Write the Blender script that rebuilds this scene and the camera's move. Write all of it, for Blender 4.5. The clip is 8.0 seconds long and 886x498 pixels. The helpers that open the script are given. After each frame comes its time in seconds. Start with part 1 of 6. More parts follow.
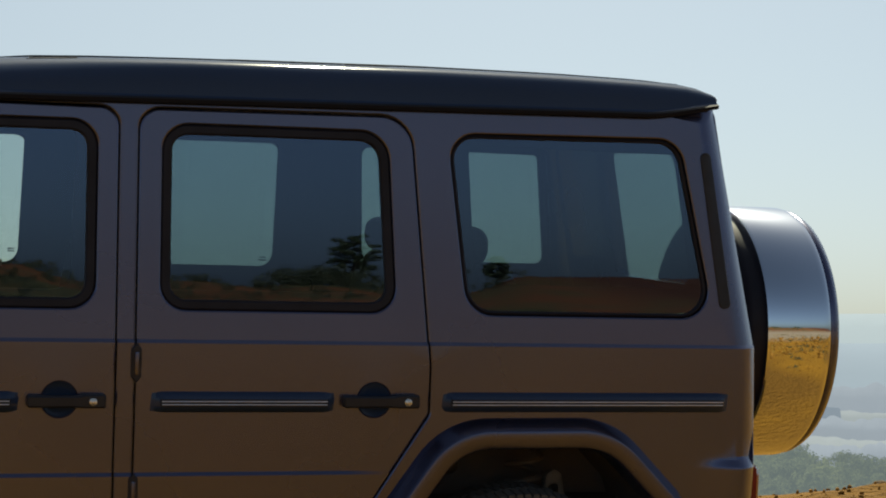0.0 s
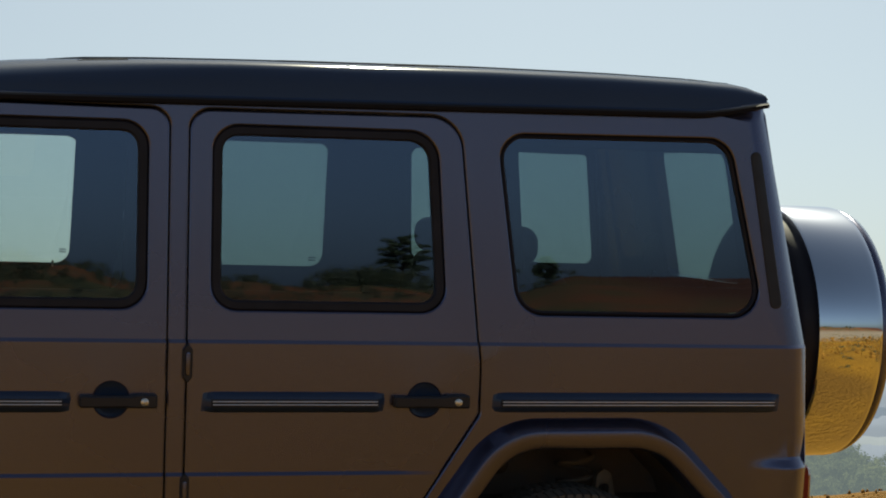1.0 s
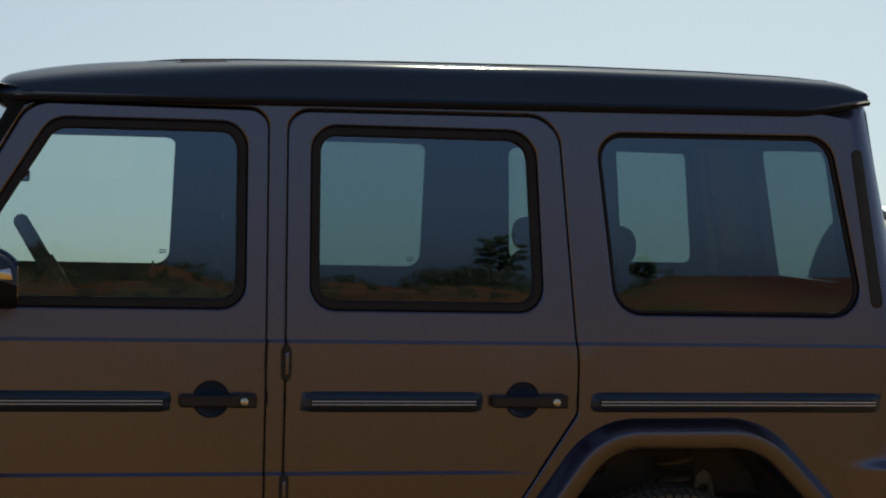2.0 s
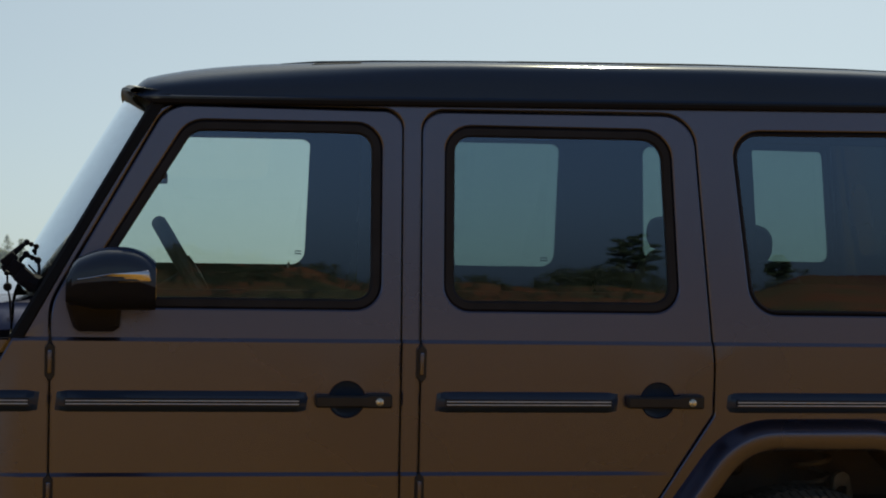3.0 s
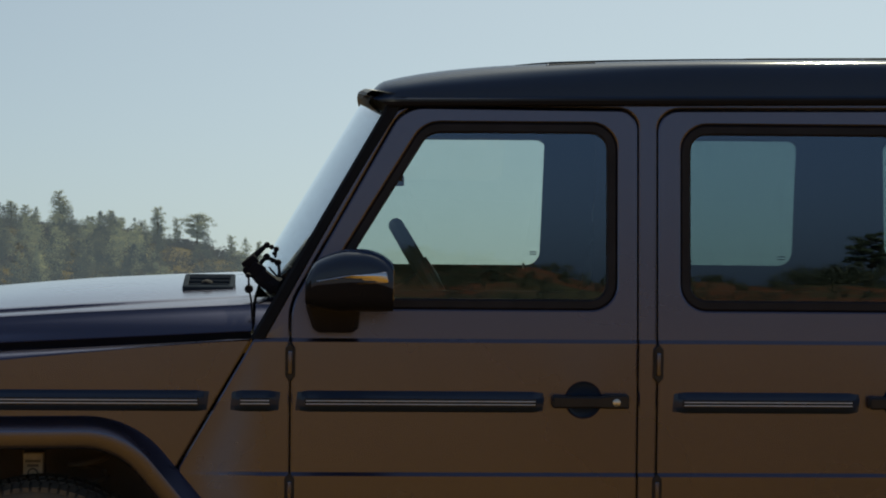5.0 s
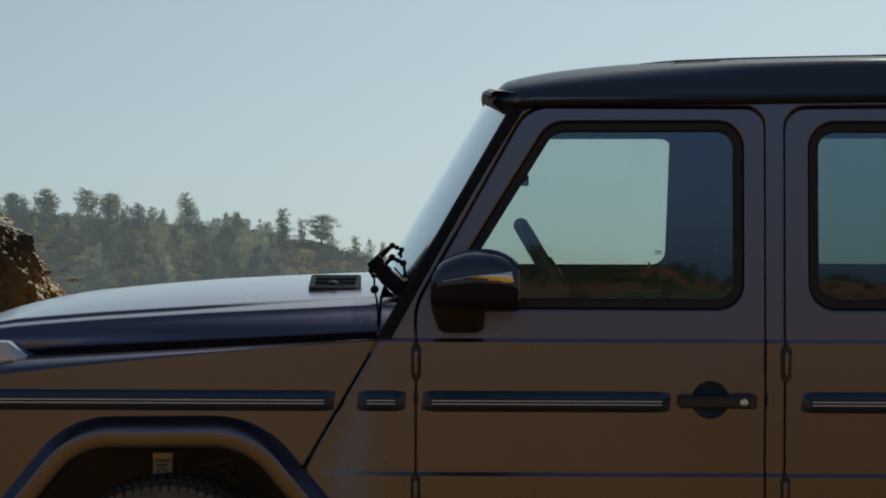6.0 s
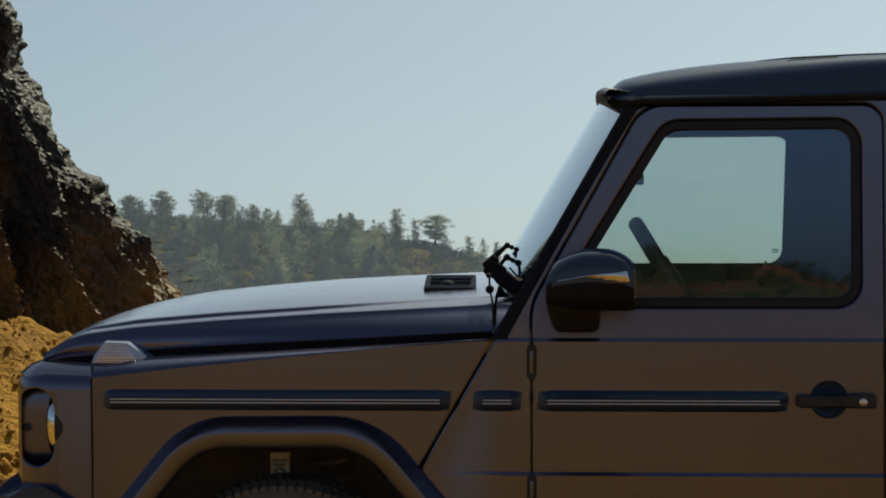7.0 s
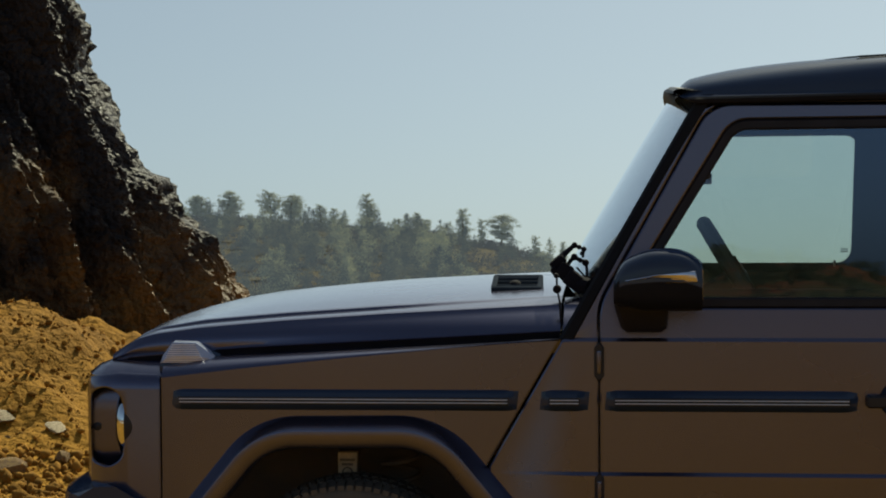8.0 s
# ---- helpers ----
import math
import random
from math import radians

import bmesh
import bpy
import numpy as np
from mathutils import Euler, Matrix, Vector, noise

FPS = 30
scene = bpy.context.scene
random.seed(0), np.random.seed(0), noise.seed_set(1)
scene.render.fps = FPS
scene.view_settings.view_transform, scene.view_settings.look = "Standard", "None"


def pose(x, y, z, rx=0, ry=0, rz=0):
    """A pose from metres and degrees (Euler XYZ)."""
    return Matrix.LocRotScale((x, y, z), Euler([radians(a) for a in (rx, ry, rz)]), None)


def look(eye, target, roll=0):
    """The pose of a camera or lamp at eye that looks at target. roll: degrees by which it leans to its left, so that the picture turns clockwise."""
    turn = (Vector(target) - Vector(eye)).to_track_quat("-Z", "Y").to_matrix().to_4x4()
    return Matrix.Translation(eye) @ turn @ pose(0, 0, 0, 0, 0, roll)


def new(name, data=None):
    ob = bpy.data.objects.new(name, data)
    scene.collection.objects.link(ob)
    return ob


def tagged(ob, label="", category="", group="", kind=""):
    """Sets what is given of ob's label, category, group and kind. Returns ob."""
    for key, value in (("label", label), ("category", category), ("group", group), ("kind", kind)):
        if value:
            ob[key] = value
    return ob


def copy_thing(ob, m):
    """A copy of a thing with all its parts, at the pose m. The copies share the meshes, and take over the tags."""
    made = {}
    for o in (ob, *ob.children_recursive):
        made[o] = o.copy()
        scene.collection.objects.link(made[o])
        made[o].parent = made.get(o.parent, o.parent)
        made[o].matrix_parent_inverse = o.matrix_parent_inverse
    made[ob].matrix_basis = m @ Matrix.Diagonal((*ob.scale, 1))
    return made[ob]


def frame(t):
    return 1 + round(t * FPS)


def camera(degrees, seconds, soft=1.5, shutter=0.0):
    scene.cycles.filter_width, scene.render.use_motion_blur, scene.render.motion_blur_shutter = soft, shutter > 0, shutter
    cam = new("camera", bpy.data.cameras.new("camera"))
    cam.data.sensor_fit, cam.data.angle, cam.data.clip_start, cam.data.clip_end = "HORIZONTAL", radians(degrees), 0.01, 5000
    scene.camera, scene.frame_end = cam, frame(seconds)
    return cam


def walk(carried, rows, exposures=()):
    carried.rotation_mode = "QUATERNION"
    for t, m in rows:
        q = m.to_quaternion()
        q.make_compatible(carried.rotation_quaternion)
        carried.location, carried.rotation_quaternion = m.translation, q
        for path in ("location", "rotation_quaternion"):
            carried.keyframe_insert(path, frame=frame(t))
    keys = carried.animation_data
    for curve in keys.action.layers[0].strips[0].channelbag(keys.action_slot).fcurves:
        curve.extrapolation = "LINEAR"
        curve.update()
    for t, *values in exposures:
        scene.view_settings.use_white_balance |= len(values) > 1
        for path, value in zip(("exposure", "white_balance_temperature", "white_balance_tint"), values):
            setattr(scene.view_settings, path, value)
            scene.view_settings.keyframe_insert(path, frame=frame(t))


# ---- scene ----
from mathutils import geometry

# ---------------------------------------------------------------- camera: a pan on a tripod
EXPOSURE = 0.0
cam = camera(24.57, 8.0, 1.9)
ROWS = [
    (0.0, 0.8379, -5.7382, 0.9351, -17.452, 3.921, -0.218),
    (0.5, 0.8373, -5.738, 0.9351, -16.91, 3.92, -0.202),
    (1.0, 0.8363, -5.7377, 0.9351, -16.06, 3.918, -0.198),
    (2.5, 0.8311, -5.7364, 0.9352, -11.509, 3.899, -0.235),
    (3.0, 0.8289, -5.736, 0.9353, -9.59, 3.898, -0.257),
    (3.5, 0.8271, -5.7358, 0.9353, -8.065, 3.887, -0.294),
    (4.0, 0.825, -5.7355, 0.9353, -6.322, 3.885, -0.283),
    (4.5, 0.8232, -5.7353, 0.9354, -4.73, 3.887, -0.291),
    (6.0, 0.817, -5.7352, 0.9354, 0.459, 3.865, -0.251),
    (6.5, 0.8152, -5.7352, 0.9354, 2.023, 3.861, -0.232),
    (7.0, 0.8132, -5.7353, 0.9354, 3.664, 3.849, -0.171),
    (7.5, 0.8118, -5.7353, 0.9354, 4.847, 3.844, -0.228),
    (8.0, 0.811, -5.7354, 0.9354, 5.537, 3.84, -0.226),
]
walk(cam, [(t, pose(x, y, z, 0, 0, yaw) @ pose(0, 0, 0, pitch) @ pose(0, 0, 0, 0, roll) @ pose(0, 0, 0, 90))
           for t, x, y, z, yaw, pitch, roll in ROWS], [(0.0, EXPOSURE + 0.08, 7100, -5), (2.5, EXPOSURE + 0.05, 7110, -6), (4.5, EXPOSURE, 7125, -7), (8.0, EXPOSURE - 0.04, 7150, -8)])

# ---------------------------------------------------------------- daylight
SUN_AZ, SUN_EL = 21.0, 51.0          # degrees clockwise from +y, degrees up
world = bpy.data.worlds.new("sky")
scene.world = world
world.use_nodes = True
wn = world.node_tree
sky = wn.nodes.new("ShaderNodeTexSky")
sky.sky_type = "NISHITA"
sky.sun_disc = False
sky.sun_elevation, sky.sun_rotation = radians(SUN_EL), radians(SUN_AZ)
sky.altitude, sky.air_density, sky.dust_density, sky.ozone_density = 300.0, 0.62, 2.8, 4.7
dusty = wn.nodes.new("ShaderNodeHueSaturation")       # dry haze pales the whole sky
dusty.inputs["Saturation"].default_value = 0.81
wn.links.new(sky.outputs["Color"], dusty.inputs["Color"])
wn.links.new(dusty.outputs["Color"], wn.nodes["Background"].inputs["Color"])
wn.nodes["Background"].inputs["Strength"].default_value = 0.1035
sun_data = bpy.data.lights.new("sun", "SUN")
sun_data.energy, sun_data.angle, sun_data.color = 4.4, radians(0.6), (1.0, 0.91, 0.78)
sun = new("sun", sun_data)
sun_dir = Vector((math.sin(radians(SUN_AZ)) * math.cos(radians(SUN_EL)), math.cos(radians(SUN_AZ)) * math.cos(radians(SUN_EL)), math.sin(radians(SUN_EL))))
sun.matrix_world = look((0, 0, 60), Vector((0, 0, 60)) - sun_dir)

# ---------------------------------------------------------------- materials
def surface(name, base, rough=0.5, metal=0.0, vary=0.15, scale=8.0, fine=120.0, bump=0.1, rough_vary=0.1, second=None, coat=0.0, coat_rough=0.15, spec=0.5, depth=0.01, island=0.0, piece=0.0):
    """A node material: base colour broken up at two scales, uneven gloss and fine relief."""
    m = bpy.data.materials.new(name)
    m.use_nodes = True
    nt = m.node_tree
    p = nt.nodes["Principled BSDF"]
    co = nt.nodes.new("ShaderNodeTexCoord")
    n1, n2 = nt.nodes.new("ShaderNodeTexNoise"), nt.nodes.new("ShaderNodeTexNoise")
    n1.inputs["Scale"].default_value, n1.inputs["Detail"].default_value = scale, 5
    n2.inputs["Scale"].default_value, n2.inputs["Detail"].default_value = fine, 6
    for n in (n1, n2):
        nt.links.new(co.outputs["Object"], n.inputs["Vector"])
    second = second or tuple(c * (1 - vary) for c in base)
    mix = nt.nodes.new("ShaderNodeMix")
    mix.data_type = "RGBA"
    mix.inputs["A"].default_value, mix.inputs["B"].default_value = (*base, 1), (*second, 1)
    ramp = nt.nodes.new("ShaderNodeMapRange")
    ramp.inputs["From Min"].default_value, ramp.inputs["From Max"].default_value = 0.35, 0.65
    add = nt.nodes.new("ShaderNodeMath")
    add.operation, add.use_clamp = "MULTIPLY_ADD", True
    nt.links.new(n2.outputs["Fac"], add.inputs[0])
    add.inputs[1].default_value = 0.5
    nt.links.new(n1.outputs["Fac"], ramp.inputs["Value"])
    sub = nt.nodes.new("ShaderNodeMath")
    sub.operation = "SUBTRACT"
    nt.links.new(ramp.outputs["Result"], sub.inputs[0])
    sub.inputs[1].default_value = 0.25
    nt.links.new(sub.outputs[0], add.inputs[2])
    nt.links.new(add.outputs[0], mix.inputs["Factor"])
    last = mix.outputs["Result"]
    if island or piece:
        geo = nt.nodes.new("ShaderNodeNewGeometry") if island else nt.nodes.new("ShaderNodeObjectInfo")
        hsv = nt.nodes.new("ShaderNodeHueSaturation")
        val = nt.nodes.new("ShaderNodeMapRange")
        k = island or piece
        val.inputs["To Min"].default_value, val.inputs["To Max"].default_value = 1 - k, 1 + k
        nt.links.new(geo.outputs["Random Per Island" if island else "Random"], val.inputs["Value"])
        nt.links.new(val.outputs["Result"], hsv.inputs["Value"])
        nt.links.new(last, hsv.inputs["Color"])
        last = hsv.outputs["Color"]
    nt.links.new(last, p.inputs["Base Color"])
    rr = nt.nodes.new("ShaderNodeMapRange")
    rr.inputs["To Min"].default_value, rr.inputs["To Max"].default_value = max(0, rough - rough_vary), min(1, rough + rough_vary)
    nt.links.new(n1.outputs["Fac"], rr.inputs["Value"])
    nt.links.new(rr.outputs["Result"], p.inputs["Roughness"])
    p.inputs["Metallic"].default_value = metal
    p.inputs["Specular IOR Level"].default_value = spec
    p.inputs["Coat Weight"].default_value = coat
    p.inputs["Coat Roughness"].default_value = coat_rough
    if bump:
        b = nt.nodes.new("ShaderNodeBump")
        b.inputs["Strength"].default_value, b.inputs["Distance"].default_value = bump, depth
        nt.links.new(n2.outputs["Fac"], b.inputs["Height"])
        nt.links.new(b.outputs["Normal"], p.inputs["Normal"])
    return m


def glass(name, tint, rough=0.0, sheen=(0.72, 0.86, 1.0), least=0.155):
    m = bpy.data.materials.new(name)
    m.use_nodes = True
    nt = m.node_tree
    nt.nodes.remove(nt.nodes["Principled BSDF"])
    clear, gloss, mix, fr = (nt.nodes.new(k) for k in ("ShaderNodeBsdfTransparent", "ShaderNodeBsdfGlossy", "ShaderNodeMixShader", "ShaderNodeLayerWeight"))
    clear.inputs["Color"].default_value = (*(c ** 0.5 for c in tint), 1)
    gloss.inputs["Roughness"].default_value = rough
    fr.inputs["Blend"].default_value = 0.5
    steep, gain = nt.nodes.new("ShaderNodeMath"), nt.nodes.new("ShaderNodeMath")
    steep.operation, gain.operation = "POWER", "MULTIPLY_ADD"
    nt.links.new(fr.outputs["Facing"], steep.inputs[0])
    steep.inputs[1].default_value = 5.0
    nt.links.new(steep.outputs[0], gain.inputs[0])
    gain.inputs[1].default_value, gain.inputs[2].default_value = 0.90, least
    gloss.inputs["Color"].default_value = (*sheen, 1)
    nt.links.new(gain.outputs[0], mix.inputs[0])
    nt.links.new(clear.outputs[0], mix.inputs[1])
    nt.links.new(gloss.outputs[0], mix.inputs[2])
    nt.links.new(mix.outputs[0], nt.nodes["Material Output"].inputs["Surface"])
    return m


def tint_film(name, tint):
    """The inner face of a pane: it tints what shines through and mirrors nothing."""
    m = bpy.data.materials.new(name)
    m.use_nodes = True
    nt = m.node_tree
    nt.nodes.remove(nt.nodes["Principled BSDF"])
    clear = nt.nodes.new("ShaderNodeBsdfTransparent")
    clear.inputs["Color"].default_value = (*(c ** 0.5 for c in tint), 1)
    nt.links.new(clear.outputs[0], nt.nodes["Material Output"].inputs["Surface"])
    return m


PAINT = surface("satin_grey_paint", (0.089, 0.091, 0.166), 0.27, 0.84, 0.08, 1.5, 900, 0.01, 0.03, depth=0.0005, coat=1.0)
ROOF_PAINT = surface("roof_paint", (0.033, 0.052, 0.102), 0.5, 0.0, 0.08, 1.5, 900, 0.01, 0.03, depth=0.0005, coat=0.60, coat_rough=0.085, spec=0.0)
MIRROR_BLACK = surface("gloss_black", (0.014, 0.015, 0.021), 0.35, 0.0, 0.1, 20, 700, 0.02, 0.05, depth=0.001, spec=0.05)
BLACK_TRIM = surface("black_plastic", (0.026, 0.027, 0.036), 0.42, 0.0, 0.2, 20, 700, 0.08, 0.08, depth=0.001, spec=0.3)
VENT_TRIM = surface("vent_plastic", (0.050, 0.060, 0.080), 0.8, 0.0, 0.2, 20, 700, 0.08, 0.08, depth=0.001, spec=0.0)
GREY_TRIM = surface("grey_plastic", (0.045, 0.050, 0.062), 0.5, 0.0, 0.2, 20, 700, 0.08, 0.08, depth=0.001)
DUSTY_STEEL = surface("dusty_steel", (0.30, 0.26, 0.22), 0.8, 0.2, 0.3, 20, 200, 0.1, 0.1, depth=0.001)
RUBBER = surface("black_rubber", (0.016, 0.016, 0.026), 0.5, 0.0, 0.25, 14, 500, 0.1, 0.1, depth=0.001, spec=0.25)
TYRE = surface("tyre_rubber", (0.090, 0.086, 0.085), 0.85, 0.0, 0.3, 12, 260, 0.25, 0.1, second=(0.135, 0.118, 0.100))
UNDER = surface("dusty_underbody", (0.17, 0.155, 0.155), 0.85, 0.0, 0.4, 10, 200, 0.2, 0.1, second=(0.22, 0.18, 0.15))
SOFT_CHROME = surface("satin_chrome", (0.60, 0.60, 0.68), 0.22, 1.0, 0.1, 30, 500, 0.01, 0.04, depth=0.0005)
CHROME = surface("chrome", (0.80, 0.80, 0.80), 0.07, 1.0, 0.05, 20, 400, 0.0, 0.02)
MIRROR_STEEL = surface("polished_steel", (0.72, 0.74, 0.80), 0.022, 1.0, 0.05, 3, 300, 0.0, 0.008)
GREY_METAL = surface("grey_metal", (0.22, 0.215, 0.21), 0.4, 0.8, 0.2, 20, 300, 0.1, 0.1, depth=0.001)
SEAT = surface("dark_leather", (0.022, 0.021, 0.022), 0.5, 0.0, 0.2, 20, 350, 0.2, 0.1, depth=0.002)
TRIM_IN = surface("interior_trim", (0.012, 0.012, 0.020), 0.85, 0.0, 0.2, 15, 300, 0.15, 0.1, depth=0.002, spec=0.15)
LINER = surface("headliner_cloth", (0.040, 0.040, 0.052), 0.9, 0.0, 0.15, 15, 500, 0.15, 0.05, depth=0.002)
RED_LENS = surface("red_lens", (0.22, 0.010, 0.022), 0.15, 0.0, 0.2, 30, 300, 0.0, 0.05)
CLEAR_LENS = surface("ribbed_clear_lens", (0.50, 0.55, 0.74), 0.15, 0.3, 0.15, 30, 300, 0.05, 0.05)
BRIGHT_LINE = surface("brushed_aluminium", (0.86, 0.86, 0.92), 0.35, 0.55, 0.1, 30, 500, 0.02, 0.05, depth=0.0005)
WHITE_ENAMEL = surface("lock_barrel_metal", (0.75, 0.73, 0.68), 0.25, 0.7, 0.1, 60, 400, 0.0, 0.05)
LABEL = surface("faded_label", (0.62, 0.54, 0.42), 0.6, 0.0, 0.25, 30, 300, 0.05, 0.1)
GLASS_CLEAR = glass("side_glass", (0.72, 0.80, 0.77), sheen=(0.52, 0.66, 1.0))
GLASS_TINT = glass("privacy_glass", (0.31, 0.40, 0.40), sheen=(0.52, 0.66, 1.0))
FILM_CLEAR = tint_film("side_glass_inside", (0.72, 0.80, 0.77))
FILM_TINT = tint_film("privacy_glass_inside", (0.31, 0.40, 0.40))
GLASS_SCREEN = glass("windscreen_glass", (0.90, 0.95, 0.95), sheen=(0.94, 0.98, 1.0), least=0.34)

OCHRE = surface("ochre_earth", (0.41, 0.205, 0.024), 0.92, 0.0, 0.4, 0.35, 15.0, 0.9, 0.05, second=(0.21, 0.105, 0.020), depth=0.07, spec=0.15)
STONE = surface("ochre_stone", (0.32, 0.20, 0.065), 0.85, 0.0, 0.5, 5.0, 40.0, 0.6, 0.1, second=(0.17, 0.10, 0.055), depth=0.02, piece=0.35)
PALE_STONE = surface("pale_stone", (0.52, 0.42, 0.27), 0.8, 0.0, 0.4, 6.0, 40.0, 0.5, 0.1, second=(0.33, 0.25, 0.16), depth=0.02, piece=0.2)
RUBBLE = surface("rubble", (0.35, 0.175, 0.032), 0.9, 0.0, 0.5, 3.0, 30.0, 0.6, 0.05, second=(0.22, 0.11, 0.022), depth=0.02, island=0.3, spec=0.1)
ROCK = surface("dark_rock", (0.032, 0.027, 0.029), 0.5, 0.0, 0.5, 1.6, 17.0, 1.0, 0.14, spec=0.3, second=(0.019, 0.016, 0.018), depth=0.13)
STRAW = surface("bleached_grass", (0.46, 0.33, 0.085), 0.8, 0.0, 0.3, 3.0, 30, 0.0, 0.1, second=(0.30, 0.22, 0.06), island=0.3, spec=0.2)
BARK = surface("pine_bark", (0.12, 0.085, 0.06), 0.9, 0.0, 0.4, 4, 40, 0.5, 0.05)
NEEDLES = surface("pine_needles", (0.085, 0.105, 0.040), 0.6, 0.0, 0.4, 0.8, 8, 0.0, 0.1, second=(0.045, 0.065, 0.028), island=0.35)
SCRUB = surface("scrub_leaves", (0.10, 0.105, 0.042), 0.6, 0.0, 0.4, 0.8, 8, 0.0, 0.1, second=(0.055, 0.065, 0.028), island=0.35)

# beyond the bank the earth is overgrown
nt = OCHRE.node_tree
bsdf = nt.nodes["Principled BSDF"]
plain_colour = bsdf.inputs["Base Color"].links[0].from_socket
where = nt.nodes.new("ShaderNodeTexCoord")
axes = nt.nodes.new("ShaderNodeSeparateXYZ")
nt.links.new(where.outputs["Object"], axes.inputs[0])
grown = nt.nodes.new("ShaderNodeMapRange")
grown.inputs["From Min"].default_value, grown.inputs["From Max"].default_value = 14, 60
nt.links.new(axes.outputs["Y"], grown.inputs["Value"])
cover = nt.nodes.new("ShaderNodeMix")
cover.data_type = "RGBA"
cover.inputs["B"].default_value = (0.078, 0.070, 0.052, 1)
nt.links.new(grown.outputs["Result"], cover.inputs["Factor"])
nt.links.new(plain_colour, cover.inputs["A"])
nt.links.new(cover.outputs["Result"], bsdf.inputs["Base Color"])

# the rise across the track is of redder soil
red = nt.nodes.new("ShaderNodeMapRange")
red.inputs["From Min"].default_value, red.inputs["From Max"].default_value = -35, -75
nt.links.new(axes.outputs["Y"], red.inputs["Value"])
soil = nt.nodes.new("ShaderNodeMix")
soil.data_type = "RGBA"
patch = nt.nodes.new("ShaderNodeTexNoise")
patch.inputs["Scale"].default_value, patch.inputs["Detail"].default_value = 0.14, 7
nt.links.new(where.outputs["Object"], patch.inputs["Vector"])
dry = nt.nodes.new("ShaderNodeMapRange")
dry.inputs["From Min"].default_value, dry.inputs["From Max"].default_value = 0.42, 0.60
nt.links.new(patch.outputs["Fac"], dry.inputs["Value"])
turf = nt.nodes.new("ShaderNodeMix")
turf.data_type = "RGBA"
turf.inputs["B"].default_value = (0.115, 0.098, 0.040, 1)
bare = nt.nodes.new("ShaderNodeMapRange")      # the flat-topped end of the rise is bare
bare.inputs["From Min"].default_value, bare.inputs["From Max"].default_value = 54, 44
nt.links.new(axes.outputs["X"], bare.inputs["Value"])
clay = nt.nodes.new("ShaderNodeMix")
clay.data_type = "RGBA"
clay.inputs["A"].default_value, clay.inputs["B"].default_value = (0.120, 0.048, 0.027, 1), (0.235, 0.086, 0.034, 1)
nt.links.new(bare.outputs["Result"], clay.inputs["Factor"])
nt.links.new(clay.outputs["Result"], turf.inputs["A"])
grass = nt.nodes.new("ShaderNodeMath")
grass.operation = "MULTIPLY"
nt.links.new(dry.outputs["Result"], grass.inputs[0])
nt.links.new(bare.outputs["Result"], grass.inputs[1])
nt.links.new(grass.outputs[0], turf.inputs["Factor"])
nt.links.new(turf.outputs["Result"], soil.inputs["B"])
nt.links.new(red.outputs["Result"], soil.inputs["Factor"])
# the pale worn track that runs between the rise and the bank
edge = nt.nodes.new("ShaderNodeMath")
edge.operation = "MULTIPLY_ADD"
nt.links.new(patch.outputs["Fac"], edge.inputs[0])
edge.inputs[1].default_value = 16.0
nt.links.new(axes.outputs["Y"], edge.inputs[2])
worn = nt.nodes.new("ShaderNodeMapRange")
worn.inputs["From Min"].default_value, worn.inputs["From Max"].default_value = -3.0, -8.0
nt.links.new(edge.outputs[0], worn.inputs["Value"])
track = nt.nodes.new("ShaderNodeMix")
track.data_type = "RGBA"
track.inputs["B"].default_value = (0.34, 0.275, 0.205, 1)
nt.links.new(worn.outputs["Result"], track.inputs["Factor"])
nt.links.new(cover.outputs["Result"], track.inputs["A"])
nt.links.new(track.outputs["Result"], soil.inputs["A"])
nt.links.new(soil.outputs["Result"], bsdf.inputs["Base Color"])

# ochre dust caked on the foot of the crag
nt = ROCK.node_tree
bsdf = nt.nodes["Principled BSDF"]
plain_colour = bsdf.inputs["Base Color"].links[0].from_socket
where = nt.nodes.new("ShaderNodeTexCoord")
axes = nt.nodes.new("ShaderNodeSeparateXYZ")
nt.links.new(where.outputs["Object"], axes.inputs[0])
cake = nt.nodes.new("ShaderNodeTexNoise")
cake.inputs["Scale"].default_value, cake.inputs["Detail"].default_value = 1.8, 6
nt.links.new(where.outputs["Object"], cake.inputs["Vector"])
reach = nt.nodes.new("ShaderNodeMath")
reach.operation = "MULTIPLY_ADD"
nt.links.new(cake.outputs["Fac"], reach.inputs[0])
reach.inputs[1].default_value = -4.2
nt.links.new(axes.outputs["Z"], reach.inputs[2])
dust = nt.nodes.new("ShaderNodeMapRange")
dust.inputs["From Min"].default_value, dust.inputs["From Max"].default_value = 0.45, -1.25
nt.links.new(reach.outputs[0], dust.inputs["Value"])
caked = nt.nodes.new("ShaderNodeMix")
caked.data_type = "RGBA"
caked.inputs["B"].default_value = (0.23, 0.124, 0.037, 1)
nt.links.new(dust.outputs["Result"], caked.inputs["Factor"])
nt.links.new(plain_colour, caked.inputs["A"])
nt.links.new(caked.outputs["Result"], bsdf.inputs["Base Color"])

# ---------------------------------------------------------------- mesh helpers
TAU = 2 * math.pi


def finish(bm, name, material, sharp=35.0):
    me = bpy.data.meshes.new(name)
    bm.normal_update()
    bm.to_mesh(me)
    bm.free()
    for m in (material if isinstance(material, (list, tuple)) else [material]):
        me.materials.append(m)
    for p in me.polygons:
        p.use_smooth = True
    me.set_sharp_from_angle(angle=radians(sharp))
    return me


